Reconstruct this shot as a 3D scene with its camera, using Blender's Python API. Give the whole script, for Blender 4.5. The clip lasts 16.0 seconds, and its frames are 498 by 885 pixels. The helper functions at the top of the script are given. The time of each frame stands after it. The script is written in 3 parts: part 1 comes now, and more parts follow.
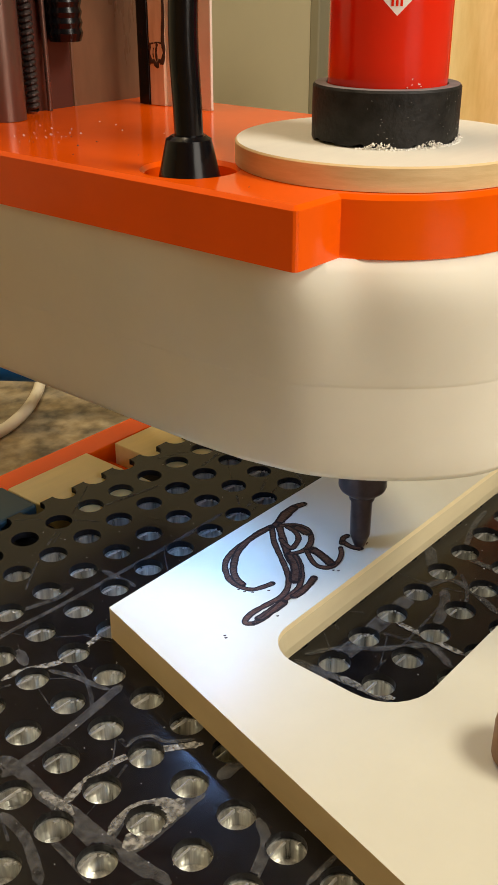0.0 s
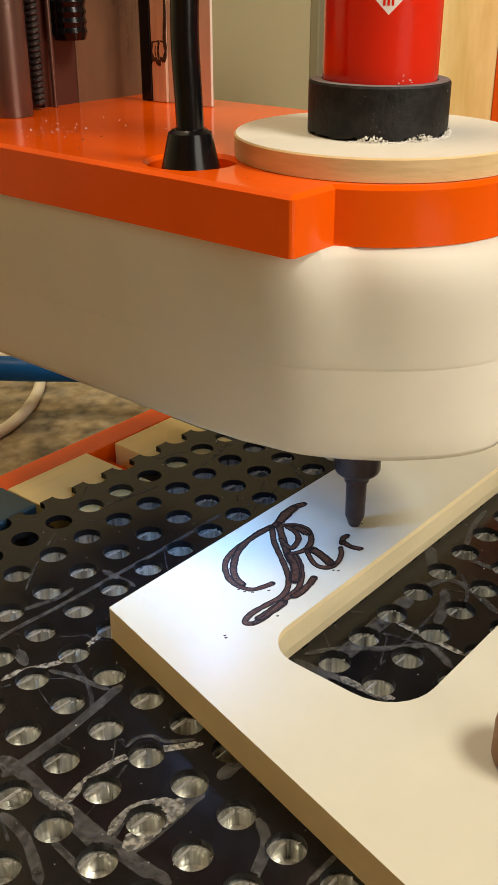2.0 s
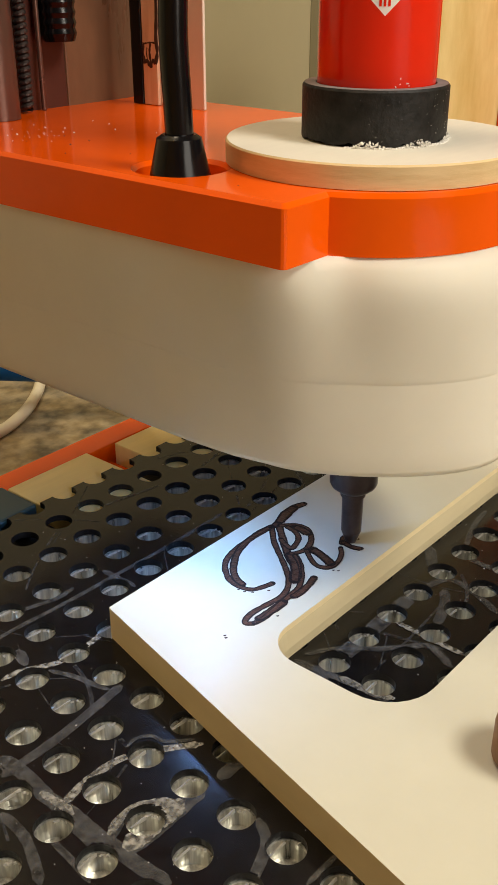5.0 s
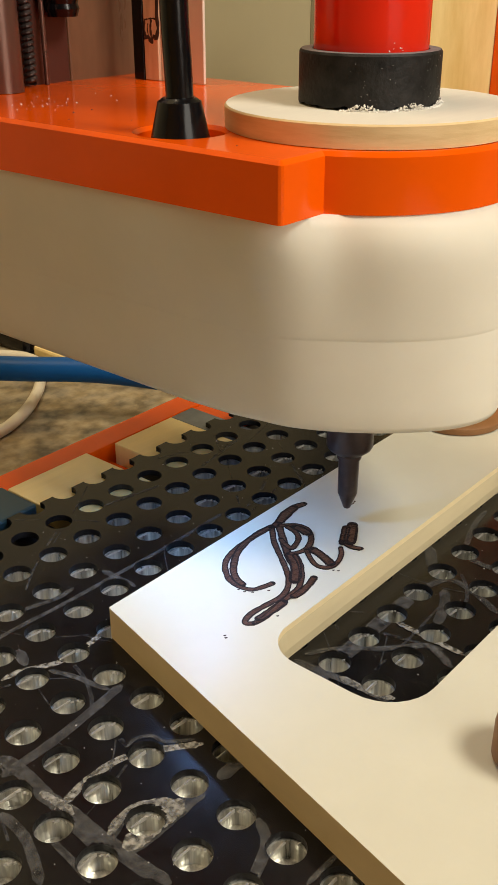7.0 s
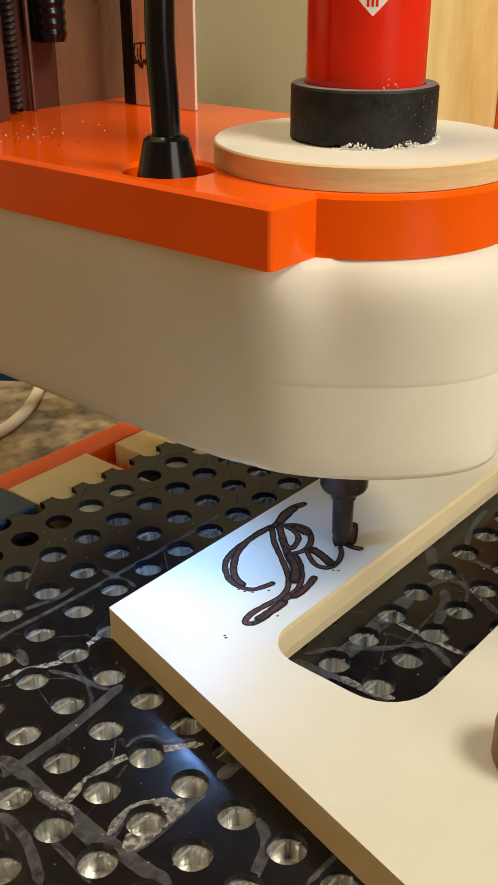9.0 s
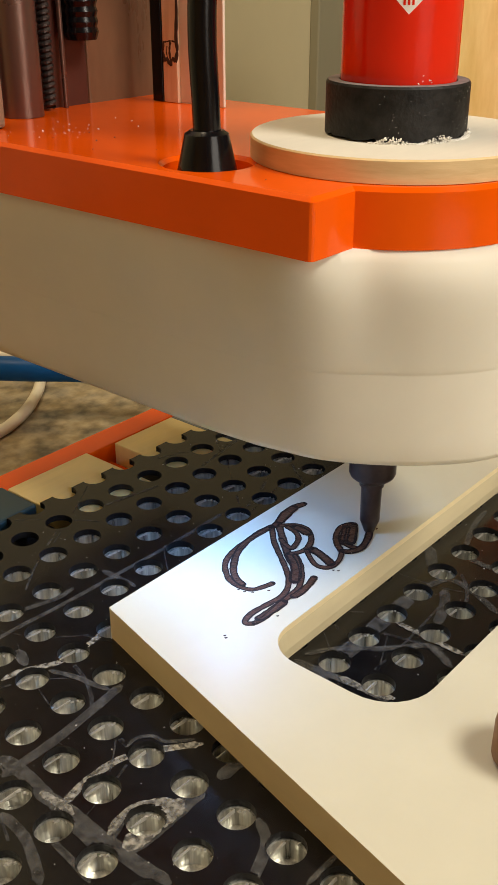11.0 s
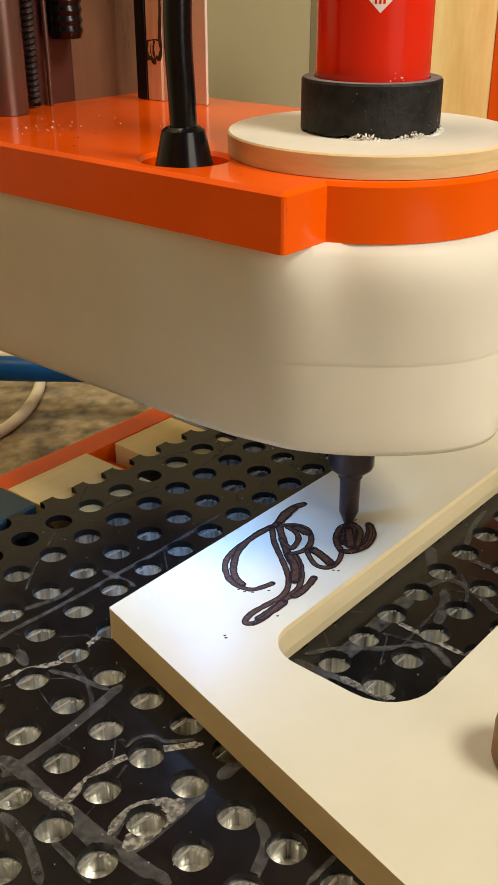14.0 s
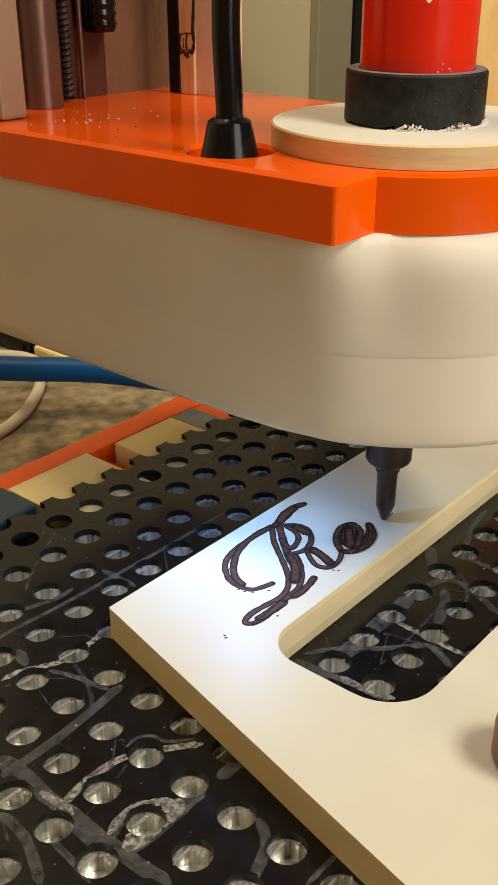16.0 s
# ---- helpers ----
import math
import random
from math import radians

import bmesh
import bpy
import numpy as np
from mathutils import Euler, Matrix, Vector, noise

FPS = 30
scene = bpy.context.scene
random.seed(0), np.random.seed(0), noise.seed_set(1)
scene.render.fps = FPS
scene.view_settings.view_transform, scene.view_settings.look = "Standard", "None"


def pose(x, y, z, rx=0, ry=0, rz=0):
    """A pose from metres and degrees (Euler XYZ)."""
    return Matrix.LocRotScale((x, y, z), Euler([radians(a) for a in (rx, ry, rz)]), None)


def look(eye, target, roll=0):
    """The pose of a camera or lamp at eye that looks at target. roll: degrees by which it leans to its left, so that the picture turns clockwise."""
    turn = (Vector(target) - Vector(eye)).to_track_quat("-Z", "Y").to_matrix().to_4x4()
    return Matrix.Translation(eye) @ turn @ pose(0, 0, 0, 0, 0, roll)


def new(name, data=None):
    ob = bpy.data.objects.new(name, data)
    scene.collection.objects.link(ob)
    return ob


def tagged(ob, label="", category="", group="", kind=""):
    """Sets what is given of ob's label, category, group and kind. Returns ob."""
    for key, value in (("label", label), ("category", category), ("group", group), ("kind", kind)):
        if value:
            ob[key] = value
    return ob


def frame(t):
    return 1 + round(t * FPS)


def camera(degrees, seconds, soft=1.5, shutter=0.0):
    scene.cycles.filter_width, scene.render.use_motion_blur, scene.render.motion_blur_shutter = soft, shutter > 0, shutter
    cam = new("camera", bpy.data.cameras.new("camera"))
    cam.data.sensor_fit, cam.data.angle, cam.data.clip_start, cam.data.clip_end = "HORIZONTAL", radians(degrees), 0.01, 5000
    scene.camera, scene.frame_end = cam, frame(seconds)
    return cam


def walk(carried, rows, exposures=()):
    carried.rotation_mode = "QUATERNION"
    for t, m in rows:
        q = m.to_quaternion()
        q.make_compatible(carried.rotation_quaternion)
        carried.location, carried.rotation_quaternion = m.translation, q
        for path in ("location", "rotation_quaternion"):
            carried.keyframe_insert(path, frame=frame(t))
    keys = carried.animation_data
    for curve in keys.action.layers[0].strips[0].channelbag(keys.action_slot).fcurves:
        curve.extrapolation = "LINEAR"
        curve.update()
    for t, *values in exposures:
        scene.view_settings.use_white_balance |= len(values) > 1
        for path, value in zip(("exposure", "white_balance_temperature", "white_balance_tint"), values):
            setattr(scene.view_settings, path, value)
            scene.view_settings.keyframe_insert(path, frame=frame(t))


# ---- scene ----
U = 0.02  # the bed's holes stand 20 mm apart; all plans below are in this unit


def P(x, y, z, rx=0, ry=0, rz=0):
    return pose(x * U, y * U, z * U, rx, ry, rz)


# ---- camera ----
cam = camera(28.22, 16.0, soft=1.6)
CAM = Matrix.Translation((-9.487 * U, -12.438 * U, 12.07 * U)) @ pose(0, 0, 0, 63.64, 0.06, -49.83)
walk(cam, [(0.0, CAM), (16.0, CAM)])

# ---- light ----
scene.view_settings.exposure = 0.0
world = bpy.data.worlds.new("room_air")
scene.world = world
world.use_nodes = True
world.node_tree.nodes["Background"].inputs["Color"].default_value = (1.0, 0.72, 0.42, 1)
world.node_tree.nodes["Background"].inputs["Strength"].default_value = 0.12


def area_lamp(name, eye, target, size, watts, colour):
    data = bpy.data.lights.new(name, "AREA")
    data.shape, data.size, data.energy, data.color = "DISK", size, watts, colour
    ob = new(name, data)
    ob.matrix_world = look([c * U for c in eye], [c * U for c in target])
    return ob


area_lamp("room_lamp", (12, -46, 62), (4, -2, 3), 0.5, 16.0, (1.0, 0.93, 0.81))
# added fills, no known fixtures: frontal for the hood, overhead for the back
area_lamp("front_fill", (-14, -108, 34), (4, -2, 3), 1.2, 17.2, (1.0, 0.93, 0.82))
area_lamp("overhead_fill", (-6, 14, 96), (10, 10, 0), 0.5, 13.0, (1.0, 0.81, 0.56))


# ---- materials ----
def mat(name, base, rough=0.5, metal=0.0, vary=0.12, scale=60.0, bump=0.05, bump_scale=300.0, coat=0.0, second=None,
        spread=0.5, stretch=(1, 1, 1), spec=0.5, sss=0.0, per_object=0.0, rough_vary=0.1):
    m = bpy.data.materials.new(name)
    m.use_nodes = True
    nt = m.node_tree
    b = nt.nodes["Principled BSDF"]
    n, lk = nt.nodes, nt.links
    tc = n.new("ShaderNodeTexCoord")
    mp = n.new("ShaderNodeMapping")
    mp.inputs["Scale"].default_value = stretch
    lk.new(tc.outputs["Object"], mp.inputs["Vector"])
    no = n.new("ShaderNodeTexNoise")
    no.inputs["Scale"].default_value, no.inputs["Detail"].default_value, no.inputs["Roughness"].default_value = scale, 6, 0.6
    lk.new(mp.outputs[0], no.inputs["Vector"])
    ramp = n.new("ShaderNodeValToRGB")
    a = [max(0, c * (1 - vary)) for c in base]
    z = [min(1, c * (1 + vary)) for c in (second or base)]
    ramp.color_ramp.elements[0].color, ramp.color_ramp.elements[1].color = (*a, 1), (*z, 1)
    ramp.color_ramp.elements[0].position, ramp.color_ramp.elements[1].position = 0.5 - spread / 2, 0.5 + spread / 2
    lk.new(no.outputs["Fac"], ramp.inputs[0])
    colour = ramp.outputs[0]
    if per_object:
        info, hsv, mr = n.new("ShaderNodeObjectInfo"), n.new("ShaderNodeHueSaturation"), n.new("ShaderNodeMapRange")
        mr.inputs["To Min"].default_value, mr.inputs["To Max"].default_value = 1 - per_object, 1 + per_object
        lk.new(info.outputs["Random"], mr.inputs["Value"])
        lk.new(mr.outputs[0], hsv.inputs["Value"])
        lk.new(colour, hsv.inputs["Color"])
        colour = hsv.outputs[0]
    lk.new(colour, b.inputs["Base Color"])
    fine = n.new("ShaderNodeTexNoise")
    fine.inputs["Scale"].default_value, fine.inputs["Detail"].default_value = bump_scale, 4
    lk.new(mp.outputs[0], fine.inputs["Vector"])
    bp = n.new("ShaderNodeBump")
    bp.inputs["Strength"].default_value, bp.inputs["Distance"].default_value = bump, 0.001
    lk.new(fine.outputs["Fac"], bp.inputs["Height"])
    lk.new(bp.outputs[0], b.inputs["Normal"])
    rr = n.new("ShaderNodeMapRange")
    rr.inputs["To Min"].default_value, rr.inputs["To Max"].default_value = max(0.02, rough - rough_vary), min(1, rough + rough_vary)
    lk.new(no.outputs["Fac"], rr.inputs["Value"])
    lk.new(rr.outputs[0], b.inputs["Roughness"])
    b.inputs["Metallic"].default_value = metal
    b.inputs["Coat Weight"].default_value = coat
    b.inputs["Specular IOR Level"].default_value = spec
    if sss:
        b.inputs["Subsurface Weight"].default_value = sss
        b.inputs["Subsurface Radius"].default_value = (0.006, 0.005, 0.004)
        b.inputs["Subsurface Scale"].default_value = 1.0
    return m


def patchy(name, colour, low, high, scale, most):
    """A worn, broken coat: the noise decides where the surface below shows."""
    m = mat(name, colour, 0.6, vary=0.6, scale=500, bump=0.8, bump_scale=1200, second=[c * 1.8 for c in colour], spec=0.3)
    nt = m.node_tree
    n, lk = nt.nodes, nt.links
    tc, no, mr = n.new("ShaderNodeTexCoord"), n.new("ShaderNodeTexNoise"), n.new("ShaderNodeMapRange")
    no.inputs["Scale"].default_value, no.inputs["Detail"].default_value = scale, 8
    lk.new(tc.outputs["Object"], no.inputs["Vector"])
    lk.new(no.outputs["Fac"], mr.inputs["Value"])
    for key, v in (("From Min", low), ("From Max", high), ("To Min", 0.0), ("To Max", most)):
        mr.inputs[key].default_value = v
    lk.new(mr.outputs[0], n["Principled BSDF"].inputs["Alpha"])
    return m


M_BED = mat("black_acrylic", (0.004, 0.004, 0.005), 0.20, vary=0.6, scale=120, bump=0.03, bump_scale=700, rough_vary=0.05, spec=0.34)
M_BED_CUT = mat("sawn_acrylic_edge", (0.008, 0.008, 0.009), 0.4, vary=0.5, scale=400, bump=0.2, bump_scale=700, spec=0.3)
M_UNDER = mat("bored_aluminium", (0.62, 0.61, 0.55), 0.30, metal=0.75, vary=0.55, scale=300, bump=0.3, bump_scale=420, stretch=(1, 1, 0.05), spread=0.3)
M_SCRATCH = patchy("scuffed_groove", (0.19, 0.18, 0.15), 0.26, 0.62, 480, 0.92)
M_BURR = mat("bright_cut_metal", (0.80, 0.78, 0.72), 0.35, metal=0.6, vary=0.2, scale=300)
M_FAINT = patchy("faint_scuff", (0.07, 0.07, 0.07), 0.36, 0.72, 300, 0.60)
M_BAND = patchy("milled_band", (0.075, 0.073, 0.067), 0.20, 0.75, 260, 0.72)
M_BOARD = mat("ivory_board", (0.63, 0.61, 0.485), 0.42, vary=0.03, scale=40, bump=0.03, bump_scale=500, spec=0.3)
# one board: sawn edge coloured lighter as if lit, slot wall darker as shade
M_BOARD_EDGE = mat("sawn_ivory_edge", (0.90, 0.76, 0.46), 0.5, vary=0.04, scale=50, bump=0.06, bump_scale=500, stretch=(1, 1, 3), spec=0.2)
M_SLOT = mat("shaded_slot_wall", (0.66, 0.57, 0.36), 0.5, vary=0.06, scale=40, bump=0.08, bump_scale=400, stretch=(1, 1, 5), spec=0.25)
M_GROOVE = mat("engraved_brown", (0.026, 0.010, 0.005), 0.5, vary=0.6, scale=420, bump=0.5, bump_scale=900, spec=0.2, second=(0.085, 0.038, 0.021))
M_GROOVE_RIM = mat("engraved_black_rim", (0.010, 0.006, 0.006), 0.6, vary=0.4, scale=400, bump=0.4, bump_scale=900, spec=0.2)
M_ORANGE = mat("orange_lacquer", (0.87, 0.102, 0.0008), 0.12, vary=0.06, scale=25, bump=0.015, bump_scale=250, spec=0.3, rough_vary=0.05)
M_HOOD = mat("milky_plastic", (0.77, 0.73, 0.61), 0.5, vary=0.03, scale=30, bump=0.03, bump_scale=200, sss=0.15, spec=0.25)
M_RING = mat("pale_plywood", (0.73, 0.70, 0.60), 0.65, vary=0.03, scale=60, bump=0.08, bump_scale=400, stretch=(1, 6, 1), spec=0.2)
M_RING_EDGE = mat("plywood_edge", (0.68, 0.48, 0.22), 0.6, vary=0.08, scale=50, bump=0.1, bump_scale=400, stretch=(1, 1, 9), second=(0.74, 0.56, 0.30))
M_RED = mat("red_enamel", (0.80, 0.020, 0.003), 0.09, vary=0.05, scale=30, bump=0.01, spec=0.45)
M_RUBBER = mat("black_rubber", (0.006, 0.0055, 0.0055), 0.5, vary=0.6, scale=160, bump=0.35, bump_scale=600, second=(0.016, 0.015, 0.014), spec=0.22)
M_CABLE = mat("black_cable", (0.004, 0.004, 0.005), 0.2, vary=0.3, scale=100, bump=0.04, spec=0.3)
M_STEEL = mat("dark_steel", (0.055, 0.039, 0.037), 0.36, metal=0.4, vary=0.3, scale=220, bump=0.08, bump_scale=500, spec=0.4)
M_ROD = mat("polished_rod", (0.20, 0.12, 0.095), 0.3, metal=0.7, vary=0.04, scale=20, bump=0.01)
M_STEEL_GREY = mat("smudged_steel", (0.20, 0.22, 0.23), 0.4, metal=0.5, vary=0.4, scale=60, bump=0.05)
M_SCREW = mat("oily_screw", (0.06, 0.045, 0.04), 0.4, metal=0.6, vary=0.4, scale=200)
M_PINK = mat("brown_lacquer", (0.060, 0.020, 0.015), 0.3, vary=0.15, scale=12, bump=0.02, second=(0.085, 0.032, 0.023))
# lighter copy of the brown lacquer: reflected gradient in the colour, plus stains
M_PINK_LIT = mat("brown_lacquer_lit", (0.105, 0.046, 0.027), 0.3, vary=0.25, scale=14, bump=0.02, second=(0.21, 0.115, 0.06), stretch=(2, 2, 0.5))
M_PALE = mat("cream_paint", (0.80, 0.74, 0.62), 0.45, vary=0.06, scale=30, bump=0.03)
M_POST = mat("tan_paint", (0.30, 0.20, 0.13), 0.4, vary=0.08, scale=20, bump=0.03)
M_STRIP = mat("stained_pine", (0.80, 0.56, 0.30), 0.6, vary=0.2, scale=45, bump=0.1, second=(0.80, 0.66, 0.48), stretch=(3, 3, 0.5))
M_BURN = mat("burnt_mark", (0.05, 0.028, 0.018), 0.7, vary=0.6, scale=260)
M_YELLOW = mat("pine_plywood", (0.92, 0.72, 0.31), 0.55, vary=0.08, scale=45, bump=0.08, stretch=(0.4, 3, 3), spec=0.2)
M_TEAL = mat("teal_paint", (0.012, 0.04, 0.055), 0.45, vary=0.25, scale=60, bump=0.05)
M_BLUE = mat("blue_hose", (0.004, 0.095, 0.33), 0.45, vary=0.12, scale=40, bump=0.03, spec=0.25)
M_WHITE = mat("cream_cable", (0.75, 0.68, 0.50), 0.4, vary=0.06, scale=60)
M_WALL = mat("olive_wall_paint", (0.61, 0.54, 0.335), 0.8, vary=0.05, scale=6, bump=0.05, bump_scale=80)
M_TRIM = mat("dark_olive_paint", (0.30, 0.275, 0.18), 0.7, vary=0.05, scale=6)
# made-up ochre for the unseen walls, to warm the fill on left faces
M_OCHRE = mat("warm_bounce_wall", (0.82, 0.47, 0.06), 0.8, vary=0.05, scale=6, bump=0.05, bump_scale=80)
M_TAN = mat("varnished_pine", (0.74, 0.60, 0.20), 0.35, vary=0.10, second=(0.86, 0.76, 0.36), scale=16, bump=0.03, stretch=(2, 2, 0.7))
M_KNOB = mat("turned_wood", (0.24, 0.11, 0.035), 0.5, vary=0.2, scale=60, bump=0.06, stretch=(1, 1, 4))
M_DUST = mat("white_dust", (0.85, 0.82, 0.75), 0.8, vary=0.05, scale=300)
M_WORN = mat("worn_rubber_rim", (0.22, 0.20, 0.20), 0.7, vary=0.3, scale=120, bump=0.2)
M_BADGE = mat("white_print", (0.85, 0.80, 0.74), 0.4, vary=0.04)
# invented dark tone, so the bed reflects little from above
M_CEIL = mat("dim_unseen_ceiling", (0.20, 0.13, 0.075), 0.9, vary=0.03, scale=5)


def granite():
    m = mat("speckled_granite", (0.10, 0.07, 0.036), 0.4, vary=0.3, scale=42, second=(0.46, 0.34, 0.16), spread=0.30, bump=0.02)
    nt = m.node_tree
    n, lk = nt.nodes, nt.links
    tc, no, rp, mx = n.new("ShaderNodeTexCoord"), n.new("ShaderNodeTexNoise"), n.new("ShaderNodeValToRGB"), n.new("ShaderNodeMix")
    no.inputs["Scale"].default_value, no.inputs["Detail"].default_value = 95, 3
    lk.new(tc.outputs["Object"], no.inputs["Vector"])
    e = rp.color_ramp.elements
    e[0].color, e[0].position, e[1].color, e[1].position = (0.04, 0.035, 0.03, 1), 0.38, (0.34, 0.30, 0.22, 1), 0.62
    lk.new(no.outputs["Fac"], rp.inputs[0])
    mx.data_type = "RGBA"
    mx.inputs["Factor"].default_value = 0.5
    b = n["Principled BSDF"]
    lk.new(b.inputs["Base Color"].links[0].from_socket, mx.inputs["A"])
    lk.new(rp.outputs[0], mx.inputs["B"])
    lk.new(mx.outputs["Result"], b.inputs["Base Color"])
    return m


M_GRANITE = granite()
M_LED = bpy.data.materials.new("led_glow")
M_LED.use_nodes = True
M_LED.node_tree.nodes["Principled BSDF"].inputs["Base Color"].default_value = (0.8, 0.85, 1, 1)
M_LED.node_tree.nodes["Principled BSDF"].inputs["Emission Color"].default_value = (0.24, 0.47, 1.0, 1)
M_LED.node_tree.nodes["Principled BSDF"].inputs["Emission Strength"].default_value = 550.0


# ---- building helpers ----
def part(name, bm, material, parent=None, label="", smooth=False, angle=35):
    """One mesh object, planned in units of U, under a thing or a part."""
    me = bpy.data.meshes.new(name)
    bmesh.ops.scale(bm, vec=(U, U, U), verts=bm.verts)
    bmesh.ops.recalc_face_normals(bm, faces=bm.faces)
    if smooth:
        for f in bm.faces:
            f.smooth = True
        for e in bm.edges:
            if len(e.link_faces) == 2 and e.calc_face_angle() > radians(angle):
                e.smooth = False
    bm.to_mesh(me)
    bm.free()
    for m in material if isinstance(material, (list, tuple)) else [material]:
        me.materials.append(m)
    ob = new(name, me)
    if parent:
        ob.parent = parent
    if label:
        ob["label"] = label
    return ob


def thing(name, label, category, group="", at=(0, 0, 0), kind=""):
    ob = new(name)
    ob.empty_display_size = 0.01
    ob.location = [c * U for c in at]
    return tagged(ob, label, category, group, kind)


def box(x0, y0, z0, x1, y1, z1, bevel=0.03, seg=2):
    bm = bmesh.new()
    bmesh.ops.create_cube(bm, size=1, matrix=Matrix.LocRotScale(((x0 + x1) / 2, (y0 + y1) / 2, (z0 + z1) / 2), None, (x1 - x0, y1 - y0, z1 - z0)))
    if bevel:
        bmesh.ops.bevel(bm, geom=bm.edges[:], offset=bevel, segments=seg, profile=0.5, affect="EDGES")
    return bm


def lathe(profile, x=0, y=0, seg=48, wobble=None):
    """Turned solid from (radius, height) pairs, closed where the radius is 0."""
    bm = bmesh.new()
    rings = []
    for k, (r, z) in enumerate(profile):
        if r < 1e-6:
            rings.append([bm.verts.new((x, y, z))])
        else:
            ring = []
            for i in range(seg):
                a = 2 * math.pi * i / seg
                dz = wobble(k, a) if wobble else 0
                ring.append(bm.verts.new((x + r * math.cos(a), y + r * math.sin(a), z + dz)))
            rings.append(ring)
    for a, b in zip(rings, rings[1:]):
        for i in range(seg):
            j = (i + 1) % seg
            if len(a) == 1:
                bm.faces.new((a[0], b[i], b[j]))
            elif len(b) == 1:
                bm.faces.new((a[i], a[j], b[0]))
            else:
                bm.faces.new((a[i], a[j], b[j], b[i]))
    return bm


def tube(points, r, seg=14, caps=True):
    bm = bmesh.new()
    pts = [Vector(p) for p in points]
    rings, side = [], None
    for k, p in enumerate(pts):
        d = (pts[min(k + 1, len(pts) - 1)] - pts[max(k - 1, 0)]).normalized()
        side = (side - d * side.dot(d)).normalized() if side else d.orthogonal().normalized()
        up = d.cross(side)
        rr = r[k] if isinstance(r, (list, tuple)) else r
        rings.append([bm.verts.new(p + (side * math.cos(a) + up * math.sin(a)) * rr) for a in [2 * math.pi * i / seg for i in range(seg)]])
    for a, b in zip(rings, rings[1:]):
        for i in range(seg):
            bm.faces.new((a[i], a[(i + 1) % seg], b[(i + 1) % seg], b[i]))
    if caps:
        bm.faces.new(rings[0][::-1])
        bm.faces.new(rings[-1])
    return bm


def curve_points(points, steps=6):
    """A smooth line through the given points."""
    pts = [Vector(p) for p in points]
    out = []
    for k in range(len(pts) - 1):
        a, b, c, d = pts[max(k - 1, 0)], pts[k], pts[k + 1], pts[min(k + 2, len(pts) - 1)]
        for s in range(steps):
            t = s / steps
            out.append(0.5 * ((2 * b) + (c - a) * t + (2 * a - 5 * b + 4 * c - d) * t * t + (3 * b - a - 3 * c + d) * t ** 3))
    return out + [pts[-1]]


def slab(outer, holes, z0, z1, edge=0, bevel=0.0):
    """A sheet with an outline and holes; its side faces take material slot `edge`."""
    bm = bmesh.new()
    sides = []
    for z, grow in ((z0, 0), (z1 - bevel, 0), (z1, 1)) if bevel else ((z0, 0), (z1, 0)):
        loops = []
        for q, loop in enumerate([outer, *holes]):
            pts = [Vector((*p, 0)) for p in loop]
            if grow:
                new_pts = []
                for i, p in enumerate(pts):
                    d = (pts[(i + 1) % len(pts)] - pts[i - 1]).normalized()
                    nrm = Vector((-d.y, d.x, 0)) * bevel
                    new_pts.append(p + nrm)
                pts = new_pts
            loops.append([bm.verts.new((p.x, p.y, z)) for p in pts])
        sides.append(loops)
    for low, high in zip(sides, sides[1:]):
        for a, b in zip(low, high):
            for i in range(len(a)):
                j = (i + 1) % len(a)
                bm.faces.new((a[i], a[j], b[j], b[i])).material_index = edge
    for level in (sides[0], sides[-1]):
        edges = []
        for loop in level:
            edges += [bm.edges.get((loop[i], loop[(i + 1) % len(loop)])) or bm.edges.new((loop[i], loop[(i + 1) % len(loop)])) for i in range(len(loop))]
        bmesh.ops.triangle_fill(bm, use_beauty=True, use_dissolve=False, edges=edges)
    return bm


def ribbon(bm, pts, width, z, lift=0.006, rim=0.22, mid=0, edge=1, taper=True, caps=(True, True)):
    """A shallow scored line along pts; its rims take the second material."""
    pts = [Vector((*p, 0)) for p in pts]
    rows = []
    for k, p in enumerate(pts):
        d = (pts[min(k + 1, len(pts) - 1)] - pts[max(k - 1, 0)])
        d = d.normalized() if d.length > 1e-6 else Vector((1, 0, 0))
        s = Vector((-d.y, d.x, 0))
        w = width * (1 + 0.22 * noise.noise((p.x * 4, p.y * 4, 3.1)) + 0.10 * noise.noise((p.x * 19, p.y * 19, 1.3))) / 2
        j = 0.03 * width * noise.noise((p.x * 15, p.y * 15, 0.5))
        rows.append([bm.verts.new(p + s * (w * f + j) + Vector((0, 0, z + h))) for f, h in
                     ((-1, -lift * 2), (-1, lift), (-1 + 2 * rim, lift * 0.4), (1 - 2 * rim, lift * 0.4), (1, lift), (1, -lift * 2))])
    for a, b in zip(rows, rows[1:]):
        for i in range(5):
            bm.faces.new((a[i], a[i + 1], b[i + 1], b[i])).material_index = mid if i == 2 else edge
    if taper:
        for row, sign in ((rows[0], -1), (rows[-1], 1)):
            if not caps[0 if sign < 0 else 1]:
                continue
            d = (pts[1] - pts[0]) if sign < 0 else (pts[-1] - pts[-2])
            d = d.normalized() * sign
            c = (row[1].co + row[4].co) / 2
            s = (row[4].co - row[1].co) / 2
            fan = [row[1]] + [bm.verts.new(c + s * -math.cos(a) + d * s.length * math.sin(a)) for a in [math.pi * q / 6 for q in range(1, 6)]] + [row[4], row[3], row[2]]
            f = bm.faces.new(fan if sign > 0 else fan[::-1])
            f.material_index = edge


